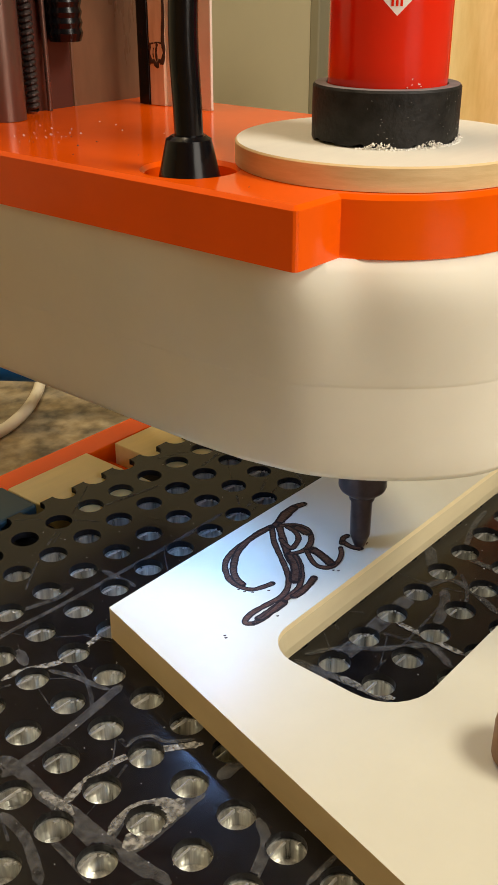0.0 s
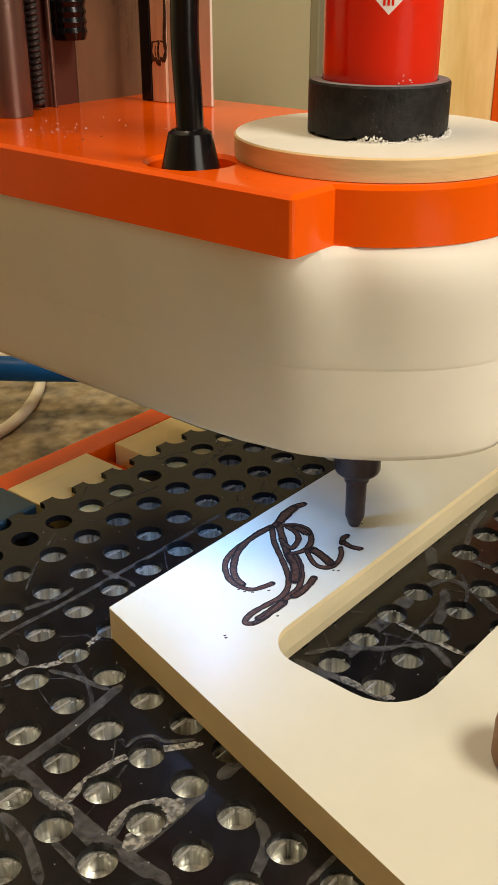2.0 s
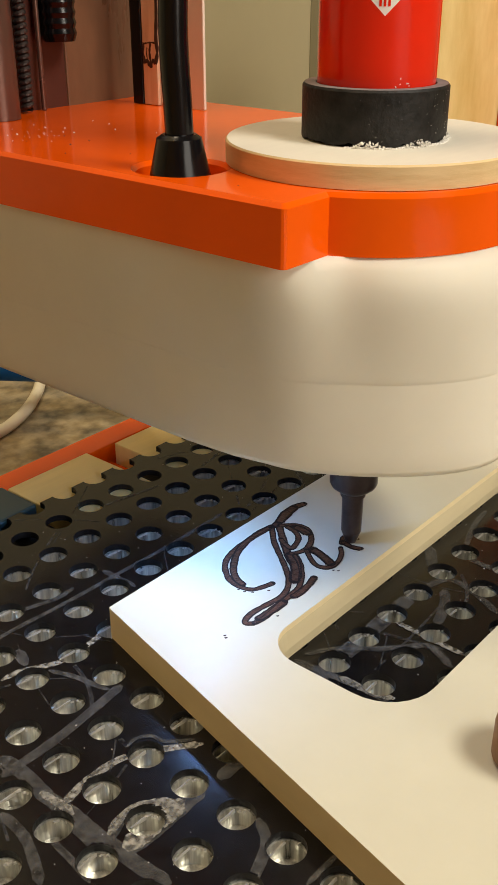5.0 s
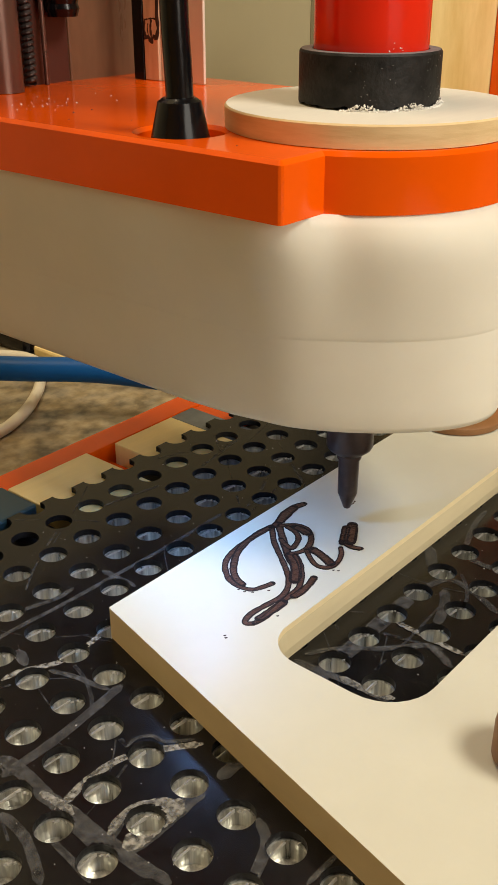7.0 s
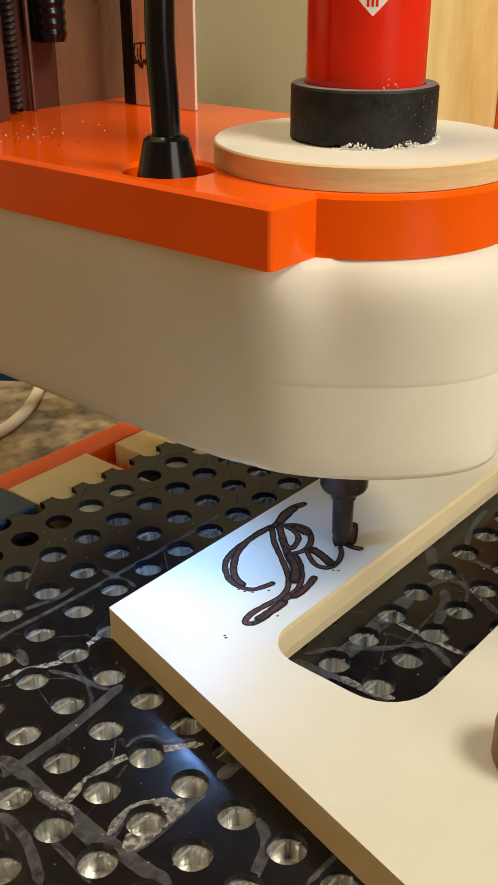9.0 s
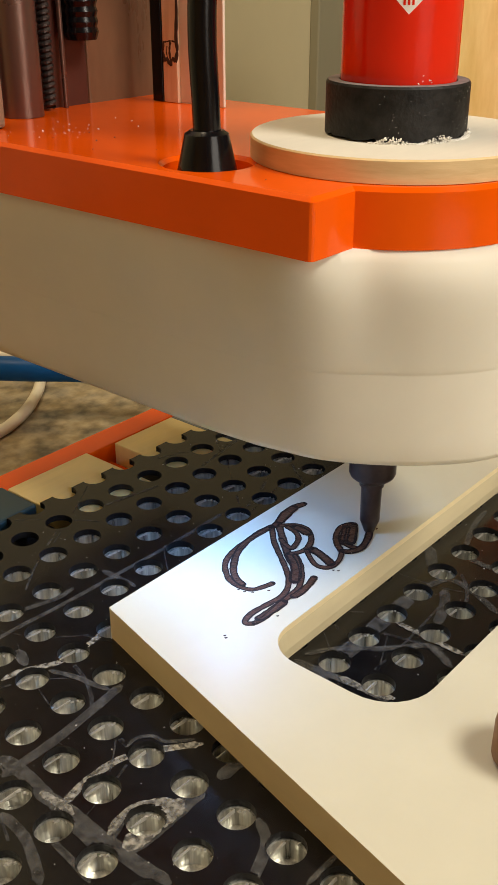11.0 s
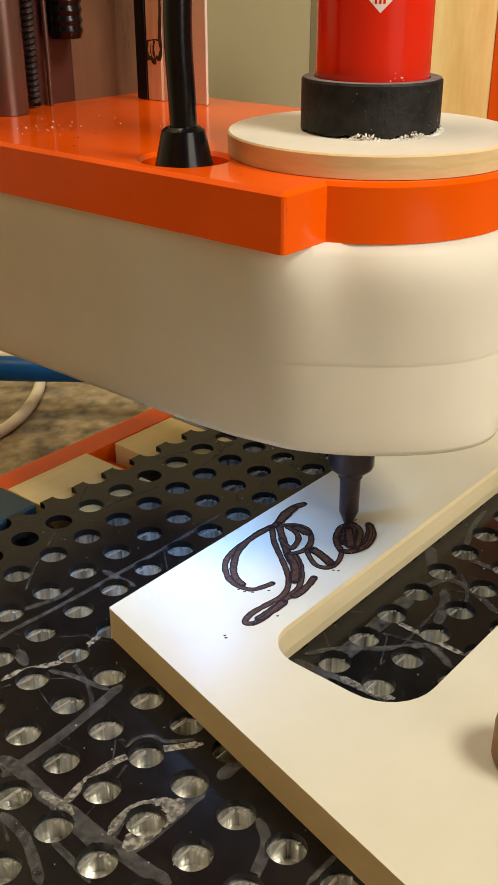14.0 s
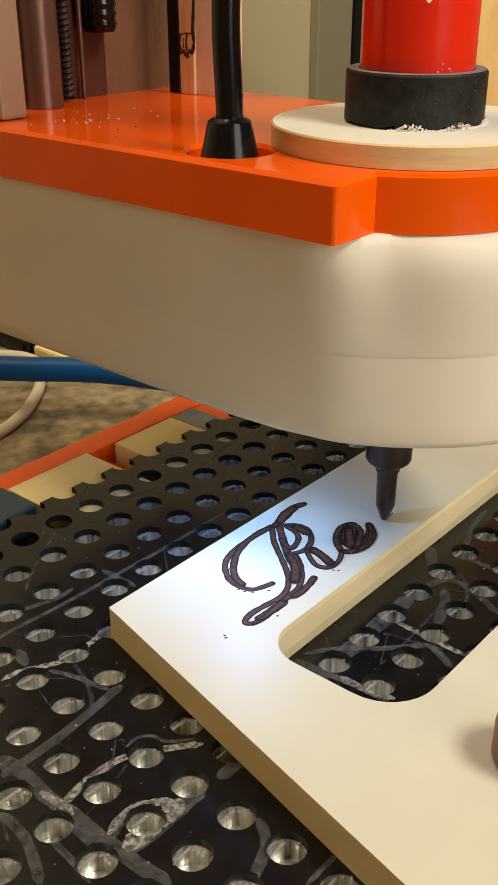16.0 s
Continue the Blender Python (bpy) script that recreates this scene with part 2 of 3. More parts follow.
def rounded(points, radii, seg=8):
    """An outline with rounded corners, run counter-clockwise."""
    out = []
    n = len(points)
    for i in range(n):
        p, a, b = Vector(points[i]), Vector(points[i - 1]), Vector(points[(i + 1) % n])
        r = radii[i]
        if r <= 0:
            out.append(tuple(p))
            continue
        u, v = (a - p).normalized(), (b - p).normalized()
        half = u.angle(v) / 2
        t = r / math.tan(half)
        c = p + (u + v).normalized() * (r / math.sin(half))
        s, e = p + u * t - c, p + v * t - c
        turn = s.angle_signed(e)
        for k in range(seg + 1):
            w = Matrix.Rotation(-turn * k / seg, 2) @ s
            out.append(tuple(c + w))
    return out


def flake(bm, rnd, x, y, z, r):
    bmesh.ops.create_icosphere(bm, subdivisions=1, radius=r, matrix=Matrix.LocRotScale((x, y, z), Euler((rnd.random(), rnd.random(), rnd.random() * 6)), (1, rnd.uniform(0.3, 0.9), 0.35)))


# ---- the room ----
def structure(name, bm, material, label=""):
    return tagged(part(name, bm, material), label, "", "", "structure")


structure("wall_north", box(-130, 34, -60, 76, 40, 100, 0), M_WALL, "plain olive-grey painted wall behind the machine")
# colour chosen dark so that the glossy bed mirrors less light
structure("wall_east", box(70, -130, -60, 76, 34, 100, 0), M_TRIM, "mostly hidden side wall, kept dark olive to dim the bed's reflections")
# south and west walls are out of view and act as warm reflectors
structure("wall_south", box(-130, -136, -60, 76, -130, 100, 0), M_OCHRE, "unseen wall, coloured ochre to warm the bounced light")
structure("wall_west", box(-136, -136, -60, -130, 40, 100, 0), M_OCHRE, "unseen wall, coloured ochre to warm the bounced light")
structure("floor", box(-130, -130, -64, 70, 34, -60, 0), M_KNOB, "brown wooden floor")
# out of view; closes the room and holds down reflected light
structure("ceiling", box(-136, -136, 100, 76, 40, 104, 0), M_CEIL, "unseen ceiling, dark brown to keep the bed's reflections dark")
structure("trim", box(52.3, 33.2, -2, 56.5, 34, 60, 0.1), M_TRIM, "dark olive upright wall moulding")
# no real opening: a black box gives the doorway its dark inside
structure("door_1", box(56.5, 33.0, -2, 63, 34, 60, 0.1), M_CABLE, "doorway beside the moulding, filled with a solid near-black box")
structure("countertop", box(-60, -50, -4.2, 70, 34, -2.2, 0.1), M_GRANITE, "brown and grey speckled granite worktop")
structure("base_cabinet", box(-58, -47, -60, 70, 34, -4.2, 0.3), M_KNOB, "brown wooden base cabinet under the worktop")


# ---- the machine bed ----
def bed():
    """Black perforated sheet with a square pattern of holes; the far edge runs through a row of holes."""
    i0, i1, j0, j1 = -6, 17, -12, 5
    r, seg, t = 0.315, 28, -0.15
    verts, faces, mats = [], [], []
    for i in range(i0, i1):
        for j in range(j0, j1 + 1):
            top = 0.06 if j == j1 else 0.5
            square = []
            hole = []
            for k in range(seg):
                a = 2 * math.pi * (k + 0.5) / seg
                c, s = math.cos(a), math.sin(a)
                w = 0.5 / max(abs(c), abs(s))
                square.append((i + w * c, j + min(w * s, top)))
                hole.append((i + r * c, j + min(r * s, top)))
            base = len(verts)
            for z in (0, t):
                verts += [(x * U, y * U, z * U) for x, y in square]
                verts += [(x * U, y * U, z * U) for x, y in hole]
            for k in range(seg):
                m = (k + 1) % seg
                same = abs(square[k][1] - hole[k][1]) < 1e-6 and abs(square[m][1] - hole[m][1]) < 1e-6 and j == j1
                if not same or abs(square[k][0] - hole[k][0]) > 1e-6:
                    faces.append((base + k, base + m, base + seg + m, base + seg + k))
                    mats.append(0)
                if hole[k][1] < j + top - 1e-6 or hole[m][1] < j + top - 1e-6 or j < j1:
                    faces.append((base + seg + k, base + seg + m, base + 3 * seg + m, base + 3 * seg + k))
                    mats.append(1)
                if j == j1 and square[k][1] >= j + top - 1e-6 and square[m][1] >= j + top - 1e-6 and abs((square[k][0] + square[m][0]) / 2 - i) > r:
                    faces.append((base + k, base + m, base + 2 * seg + m, base + 2 * seg + k))
                    mats.append(1)
    me = bpy.data.meshes.new("perforated_sheet")
    me.from_pydata(verts, [], faces)
    me.polygons.foreach_set("material_index", mats)
    me.materials.append(M_BED)
    me.materials.append(M_BED_CUT)
    bm = bmesh.new()
    bm.from_mesh(me)
    bmesh.ops.remove_doubles(bm, verts=bm.verts[:], dist=1e-5)
    bmesh.ops.recalc_face_normals(bm, faces=bm.faces[:])
    bm.to_mesh(me)
    bm.free()
    me.update()
    ob = new("perforated_sheet", me)
    return ob


machine_bed = thing("machine_bed", "black perforated acrylic machine bed on an orange and plywood frame", "machine bed")
sheet = bed()
sheet.parent = machine_bed
sheet["label"] = "glossy black perforated sheet with scuffed grooves"


def underlay():
    """Metal sheet below, bored on the same pattern with blind holes."""
    r, seg, z0, z1 = 0.285, 28, -0.165, -0.52
    verts, faces = [], []
    for i in range(-6, 17):
        for j in range(-12, 4):
            base = len(verts)
            ang = [2 * math.pi * (k + 0.5) / seg for k in range(seg)]
            w = [0.5 / max(abs(math.cos(a)), abs(math.sin(a))) for a in ang]
            verts += [((i + w[k] * math.cos(a)) * U, (j + w[k] * math.sin(a)) * U, z0 * U) for k, a in enumerate(ang)]
            verts += [((i + r * math.cos(a)) * U, (j + r * math.sin(a)) * U, z0 * U) for a in ang]
            verts += [((i + r * 0.96 * math.cos(a)) * U, (j + r * 0.96 * math.sin(a)) * U, z1 * U) for a in ang]
            for k in range(seg):
                m = (k + 1) % seg
                faces.append((base + k, base + m, base + seg + m, base + seg + k))
                faces.append((base + seg + k, base + seg + m, base + 2 * seg + m, base + 2 * seg + k))
            faces.append(tuple(base + 2 * seg + k for k in range(seg)))
    me = bpy.data.meshes.new("underlay")
    me.from_pydata(verts, [], faces)
    bm = bmesh.new()
    bm.from_mesh(me)
    bmesh.ops.remove_doubles(bm, verts=bm.verts[:], dist=1e-5)
    bm.to_mesh(me)
    bm.free()
    me.materials.append(M_UNDER)
    ob = new("underlay", me)
    ob.parent = machine_bed
    ob["label"] = "bored grey aluminium underlay"
    return ob


def burrs():
    """Stepped ledges with a ragged bright lip, left in each hole where the underlay's flutes meet the bore."""
    rnd = random.Random(11)
    bm = bmesh.new()
    for i in range(-6, 14):
        for j in range(-10, 3):
            shift = rnd.uniform(-0.03, 0.03)
            for y, x0, x1 in ((0.13, -0.26, 0.13), (0.07, 0.10, 0.19), (0.01, 0.16, 0.24), (-0.06, 0.21, 0.27)):
                if rnd.random() < 0.12:
                    continue
                y += shift + rnd.uniform(-0.02, 0.02)
                a, b = x0 + rnd.uniform(-0.01, 0.05), x1 + rnd.uniform(-0.03, 0.02)
                z, drop = -0.055 - rnd.uniform(0, 0.03), rnd.uniform(0.05, 0.09)
                front = [bm.verts.new((i + x, j + y + rnd.uniform(-0.008, 0.008), z + dz)) for x, dz in ((a, 0), (b, -0.01), (b, -drop), (a, -drop * 0.5))]
                back = [bm.verts.new((i + x, j + y + 0.035, z + dz)) for x, dz in ((a, -0.02), (b, -0.03), (b, -drop), (a, -drop * 0.5))]
                bm.faces.new(front)
                bm.faces.new(back[::-1])
                for k in range(4):
                    bm.faces.new((front[k], back[k], back[(k + 1) % 4], front[(k + 1) % 4]))
    return bm


underlay()
tagged(part("cut_burr", burrs(), M_BURR, machine_bed, "bright cut ridges in the holes"), kind="stuff")
part("underlay_body", box(-6.4, -12.4, -0.60, 16.4, 3.46, -0.53, 0.02), M_RUBBER, machine_bed)
part("plywood_block", box(3.4, 3.75, -1.2, 6.05, 6.5, -0.17, 0.03), M_YELLOW, machine_bed, "yellow plywood block")
part("plywood_block", box(6.95, 3.75, -1.2, 9.2, 6.35, -0.17, 0.03), M_YELLOW, machine_bed, "yellow plywood block")
part("end_block", box(9.21, 3.75, -1.2, 10.1, 6.35, -0.17, 0.03), M_STEEL_GREY, machine_bed, "smudged grey metal end block")
part("frame_beam", box(-6, 6.56, -1.9, 11.0, 7.45, -0.30, 0.05), M_ORANGE, machine_bed, "orange painted frame beam")
part("frame_beam", box(6.09, 5.3, -1.9, 6.91, 6.54, -0.75, 0.04), M_ORANGE, machine_bed, "orange painted frame beam")
part("frame_beam", box(10.14, 4.9, -1.9, 11.3, 6.54, -0.34, 0.04), M_ORANGE, machine_bed, "orange painted frame beam")
part("frame_base", box(-6.2, -12.2, -2.2, 16.2, 5.2, -0.64, 0.05), M_RUBBER, machine_bed, "black frame underside")
part("corner_block", box(-2.5, 5.09, -1.9, 3.22, 6.5, -0.02, 0.06), M_TEAL, machine_bed, "dark teal painted corner block")


def smooth2(points, steps=6):
    return [(p.x, p.y) for p in curve_points([(*p, 0) for p in points], steps)]


# milled bands: line, width, and whether the cut is rough
SCORES = [
    ([(-5.5, 1.6), (-0.6, 1.47), (0.76, 1.38), (2.28, 1.33), (3.96, 1.28), (5.83, 1.31)], 0.11, 0),
    ([(-1.41, 0.4), (-1.06, 0.35), (-0.77, 0.21), (-0.35, -0.02), (0.27, -0.04), (0.95, 0.06)], 0.13, 1),
    ([(-0.64, 0.89), (-0.85, 0.36)], 0.22, 0),
    ([(-0.65, -0.05), (-0.46, -0.55), (-0.36, -1.06), (-0.28, -1.35)], 0.12, 0),
    ([(-2.88, -1.55), (-2.54, -1.56), (-1.59, -1.56), (-0.04, -1.4)], 0.20, 0),
    ([(-2.62, -2.78), (-2.07, -2.69), (-1.47, -2.72), (-1.1, -2.87), (-0.63, -3.21), (-0.19, -3.58)], 0.15, 1),
    ([(-2.61, -1.18), (-2.6, -1.78), (-2.69, -2.6)], 0.26, 0),
    ([(-2.72, -2.21), (-2.65, -2.83), (-2.67, -3.5), (-2.66, -4.01), (-2.66, -4.49), (-2.61, -5.13)], 0.26, 0),
    ([(-2.68, -2.3), (-2.64, -2.8), (-2.66, -3.1)], 0.16, 1),
    ([(-2.65, -4.18), (-2.18, -4.24), (-1.31, -4.24), (-0.92, -4.25)], 0.30, 0),
    ([(-2.57, -3.78), (-2.17, -3.67), (-1.81, -3.74), (-1.4, -4.1)], 0.16, 1),
    ([(-0.63, -4.3), (-0.14, -4.3), (0.24, -4.35)], 0.26, 0),
    ([(-3.36, -2.17), (-3.41, -2.8), (-3.63, -3.34), (-3.82, -3.7)], 0.18, 0),
    ([(-3.18, -3.06), (-3.25, -3.79), (-3.34, -4.26)], 0.12, 0),
    ([(-0.85, -5.31), (-1.1, -5.69), (-1.49, -5.88), (-1.87, -6.0)], 0.18, 0),
    ([(-1.34, -6.63), (-0.55, -6.66)], 0.1, 0),
    ([(-0.23, 1.95), (0.24, 1.84), (0.95, 1.62), (1.45, 1.66)], 0.13, 0),
    ([(2.27, 1.68), (2.3, 0.66)], 0.16, 0),
    ([(2.3, -4.05), (4.0, -4.0), (5.75, -3.98)], 0.36, 0),
    ([(3.74, -4.33), (4.51, -5.05), (4.5, -5.31), (4.27, -5.81)], 0.16, 0),
    ([(7.68, -3.28), (6.88, -3.83)], 0.26, 0),
    ([(6.43, -4.38), (5.9, -4.69), (5.2, -4.9)], 0.22, 0),
    ([(6.1, -4.0), (6.78, -4.24), (6.77, -4.79), (6.55, -5.3), (6.36, -5.68)], 0.16, 0),
    ([(4.8, -4.22), (4.77, -5.03), (4.75, -5.81)], 0.13, 1),
    ([(2.7, -4.34), (2.72, -4.96), (2.85, -5.47)], 0.16, 1),
    ([(7.82, -4.0), (7.78, -4.65), (7.81, -4.93)], 0.16, 0),
    ([(8.2, -3.9), (9.22, -3.58), (9.98, -3.47)], 0.14, 0),
    ([(-2.6, -4.17), (-2.38, -4.17), (-2.02, -4.18), (-1.66, -4.18), (-1.3, -4.15)], 0.34, 1),
    ([(-2.6, -3.91), (-2.29, -3.77), (-2.05, -3.71), (-1.76, -3.79), (-1.58, -3.92)], 0.10, 0),
    ([(-1.1, -2.64), (-0.87, -2.61), (-0.64, -2.78), (-0.58, -3.06), (-0.19, -3.42)], 0.08, 0),
    ([(-2.74, -2.63), (-2.79, -3.35), (-2.81, -3.83), (-2.73, -4.24)], 0.22, 0),
    ([(2.54, -3.38), (2.62, -4.12), (2.7, -4.82), (2.71, -5.43)], 0.16, 0),
    ([(2.81, -3.44), (3.36, -3.84), (4.0, -4.59), (4.56, -5.13), (4.32, -5.76)], 0.13, 0),
]


def score_marks(rough):
    """Milled bands in the sheet, cut away where they cross holes."""
    bm = bmesh.new()
    for n_, (line, w, kind) in enumerate(SCORES):
        if kind != rough:
            continue
        coarse = smooth2(line, 10)
        pts = [Vector((*coarse[0], 0))]
        for q in coarse[1:]:
            q = Vector((*q, 0))
            d = q - pts[-1]
            for k in range(1, int(d.length / 0.045) + 1):
                pts.append(pts[-1] + d.normalized() * 0.045)
        prev = None
        for k, p in enumerate(pts):
            d = (pts[min(k + 1, len(pts) - 1)] - pts[max(k - 1, 0)]).normalized()
            side = Vector((-d.y, d.x, 0))
            half = w / 2 * (1 + 0.16 * noise.noise((p.x * 5, p.y * 5, n_)) + (0.25 * noise.noise((p.x * 22, p.y * 22, n_)) if rough else 0))
            half *= min(1.0, 0.35 + 0.22 * min(k, len(pts) - 1 - k))
            row = [p + side * half * (i / 4 - 1) + Vector((0, 0, 0.0016 + 0.0006 * n_)) for i in range(9)]
            if prev:
                for i in range(8):
                    c = (row[i] + row[i + 1] + prev[i] + prev[i + 1]) / 4
                    if (c.x - round(c.x)) ** 2 + (c.y - round(c.y)) ** 2 > 0.325 ** 2:
                        bm.faces.new([bm.verts.new(v) for v in (prev[i], prev[i + 1], row[i + 1], row[i])])
            prev = row
    bmesh.ops.remove_doubles(bm, verts=bm.verts[:], dist=0.001)
    return bm


def clear_of_holes(p):
    return (p[0] - round(p[0])) ** 2 + (p[1] - round(p[1])) ** 2 > 0.32 ** 2


tagged(part("milled_band", score_marks(0), M_BAND, machine_bed, "dull grey milled bands"), kind="stuff")
tagged(part("rough_cut", score_marks(1), M_SCRATCH, machine_bed, "rough pale cutter marks"), kind="stuff")


def faint_marks():
    rnd = random.Random(21)
    bm = bmesh.new()
    for n_ in range(60):
        x, y, a, ln = rnd.uniform(-4.5, 9), rnd.uniform(-8, 4), rnd.choice((0, 0.05, 1.57, 0.7, 2.2)) + rnd.gauss(0, 0.15), rnd.uniform(0.8, 4)
        bend = rnd.gauss(0, 0.12)
        run = []
        for p in [(x + ln * q / 16 * math.cos(a + bend * q / 8), y + ln * q / 16 * math.sin(a + bend * q / 8)) for q in range(17)] + [None]:
            if p and clear_of_holes(p):
                run.append(p)
            else:
                if len(run) > 2:
                    ribbon(bm, run, rnd.choice((0.02, 0.03, 0.05, 0.08)), 0.0005 * n_ * 0.3, 0.001, 0.2, taper=False)
                run = []
    for f in bm.faces:
        f.material_index = 0
    return bm


tagged(part("faint_mark", faint_marks(), M_FAINT, machine_bed, "faint grey surface scuffs"), kind="stuff")


def bed_specks():
    """Pale chips and dust lying loose on the sheet."""
    rnd = random.Random(31)
    bm = bmesh.new()
    for _ in range(420):
        x, y = rnd.uniform(-4.5, 10), rnd.uniform(-8.5, 4.5)
        if clear_of_holes((x, y)):
            flake(bm, rnd, x, y, 0.006, rnd.choice((0.006, 0.008, 0.008, 0.011, 0.016)))
    return bm


tagged(part("bed_dust", bed_specks(), M_DUST, machine_bed, "pale dust specks"), kind="stuff")

# ---- the ivory board ----
BT = 0.71
board = thing("engraved_board", "ivory plastic board with a slot and dark engraved script letters", "board")
SLOT = rounded([(1.78, -3.2), (1.80, -6.22), (13.4, -6.22), (13.4, -3.2)], [0.75, 1.0, 0.8, 0.8])
OUT = rounded([(0.79, -0.2), (-1.49, -10.4), (15.2, -10.4), (15.2, -0.2)], [0.03, 0.1, 0.1, 0.1], 3)
part("panel", slab(OUT, [SLOT], 0.004, BT, edge=1), [M_BOARD, M_BOARD_EDGE], board)

SLOT_STEP = rounded([(1.85, -3.27), (1.87, -6.15), (13.33, -6.15), (13.33, -3.27)], [0.68, 0.93, 0.73, 0.73])
SLOT_RIM = rounded([(1.775, -3.195), (1.795, -6.225), (13.405, -6.225), (13.405, -3.195)], [0.75, 1.0, 0.8, 0.8])


def slot_lining():
    """The slot's wall leans in towards its foot."""
    bm = bmesh.new()
    rings = [[bm.verts.new((x, y, z)) for x, y in loop] for loop, z in ((SLOT_RIM, 0.60), (SLOT_STEP, 0.22), (SLOT_STEP, 0.005), (SLOT_RIM, 0.005))]
    for a, b in zip(rings, rings[1:]):
        for k in range(len(a)):
            bm.faces.new((a[k], a[(k + 1) % len(a)], b[(k + 1) % len(a)], b[k]))
    return bm


# the wall's darker tone stands for shade in the slot
part("slot_lining", slot_lining(), M_SLOT, board, "sloping wall of the slot, its shade put into the colour")

strokes = []


def stroke(line, width):
    """One engraved groove along a line on the board's face, each a little over the last."""
    bm = bmesh.new()
    ribbon(bm, smooth2(line, 7), width * 0.96, BT + 0.002 + 0.0012 * len(strokes), rim=0.2)
    strokes.append(part("engraved_stroke", bm, [M_GROOVE, M_GROOVE_RIM], board, "" if strokes else "dark brown engraved groove"))


stroke([(6.4, -0.66), (6.06, -0.57), (5.66, -0.64), (5.22, -0.76)], 0.202)
stroke([(5.15, -0.7), (4.75, -0.66), (4.21, -0.69), (3.73, -0.76), (3.36, -0.93), (3.12, -1.18), (2.98, -1.43), (2.95, -1.72), (3.03, -1.94), (3.25, -2.05), (3.45, -2.11)], 0.141)
stroke([(5.06, -0.72), (4.61, -0.69), (4.15, -0.74), (3.78, -0.88), (3.42, -1.11), (3.22, -1.3), (3.09, -1.5), (3.04, -1.68)], 0.162)
stroke([(5.09, -0.78), (4.7, -1.15), (4.37, -1.57), (4.06, -1.97), (3.78, -2.27), (3.47, -2.47), (3.19, -2.53), (2.78, -2.48), (2.43, -2.44), (2.17, -2.49), (2.11, -2.57), (2.21, -2.68)], 0.136)
stroke([(5.23, -0.88), (4.93, -1.2), (4.65, -1.51), (4.44, -1.76), (4.23, -2.07), (3.98, -2.3), (3.79, -2.41)], 0.192)
stroke([(4.52, -1.75), (4.3, -2.04), (4.03, -2.26), (3.81, -2.39)], 0.263)
stroke([(4.58, -1.82), (4.32, -2.17), (3.94, -2.47), (3.62, -2.62), (3.34, -2.64), (2.87, -2.69), (2.44, -2.72), (2.22, -2.68)], 0.131)
stroke([(3.08, -2.69), (2.72, -2.68), (2.37, -2.66)], 0.202)
stroke([(4.14, -2.64), (3.89, -2.7), (3.61, -2.73), (3.37, -2.72)], 0.172)
stroke([(5.28, -0.84), (5.53, -1.09), (5.55, -1.39), (5.36, -1.65), (5.1, -1.81), (4.86, -1.86), (4.65, -1.8), (4.53, -1.71)], 0.141)
stroke([(5.35, -0.99), (5.31, -1.23), (5.16, -1.46), (4.91, -1.58), (4.72, -1.6), (4.77, -1.38), (4.86, -1.21)], 0.131)
stroke([(5.45, -1.15), (5.46, -1.32), (5.41, -1.52)], 0.222)
stroke([(4.86, -1.9), (4.66, -2.16), (4.54, -2.4), (4.57, -2.57), (4.69, -2.67), (4.92, -2.67), (5.2, -2.56), (5.4, -2.4)], 0.121)
stroke([(4.96, -2.0), (4.92, -2.22), (4.84, -2.46), (4.78, -2.59)], 0.222)
stroke([(6.1, -0.60), (5.75, -0.64), (5.4, -0.74)], 0.25)
stroke([(5.55, -2.33), (5.75, -2.22), (5.89, -2.23)], 0.14)
stroke([(5.62, -2.31), (5.58, -2.54), (5.64, -2.75)], 0.13)

# strokes cut while the clip runs: line, width, first and last second of the cut
CUTS = [
    ([(6.35, -2.06), (6.33, -2.1)], 0.13, 2.2, 2.4),
    ([(6.33, -2.06), (6.06, -2.22), (5.71, -2.42)], 0.27, 4.3, 5.2),
    ([(6.14, -2.03), (5.87, -2.17), (5.62, -2.32)], 0.20, 5.2, 6.0),
    ([(6.34, -2.01), (6.09, -1.93), (5.75, -2.04), (5.48, -2.25), (5.3, -2.49)], 0.15, 7.8, 9.3),
    ([(5.32, -2.51), (5.41, -2.65), (5.66, -2.74), (5.98, -2.67), (6.31, -2.52), (6.58, -2.32)], 0.16, 9.4, 11.3),
    ([(6.56, -2.37), (6.35, -2.57), (6.1, -2.7), (5.83, -2.77), (5.6, -2.73)], 0.17, 11.5, 12.5),
    ([(5.62, -2.66), (5.92, -2.52), (6.2, -2.36), (6.34, -2.16), (6.29, -1.98)], 0.14, 12.6, 13.9),
    ([(6.11, -2.11), (5.84, -2.33), (5.58, -2.54)], 0.22, 12.9, 13.4),
]
fresh = []
for n_, (line, w, t0, t1) in enumerate(CUTS):
    pts = smooth2(line, 6)
    step = max(2, len(pts) // 5)
    for k in range(0, len(pts) - 1, step):
        seg_pts = pts[k:k + step + 1]
        if len(seg_pts) < 2:
            continue
        bm = bmesh.new()
        ribbon(bm, seg_pts, w, BT + 0.020 + 0.0012 * n_, caps=(k == 0, k + step >= len(pts) - 1))
        ob = part("engraved_stroke", bm, [M_GROOVE, M_GROOVE_RIM], board)
        fresh.append((ob, t0 + (t1 - t0) * (k + step / 2) / len(pts)))

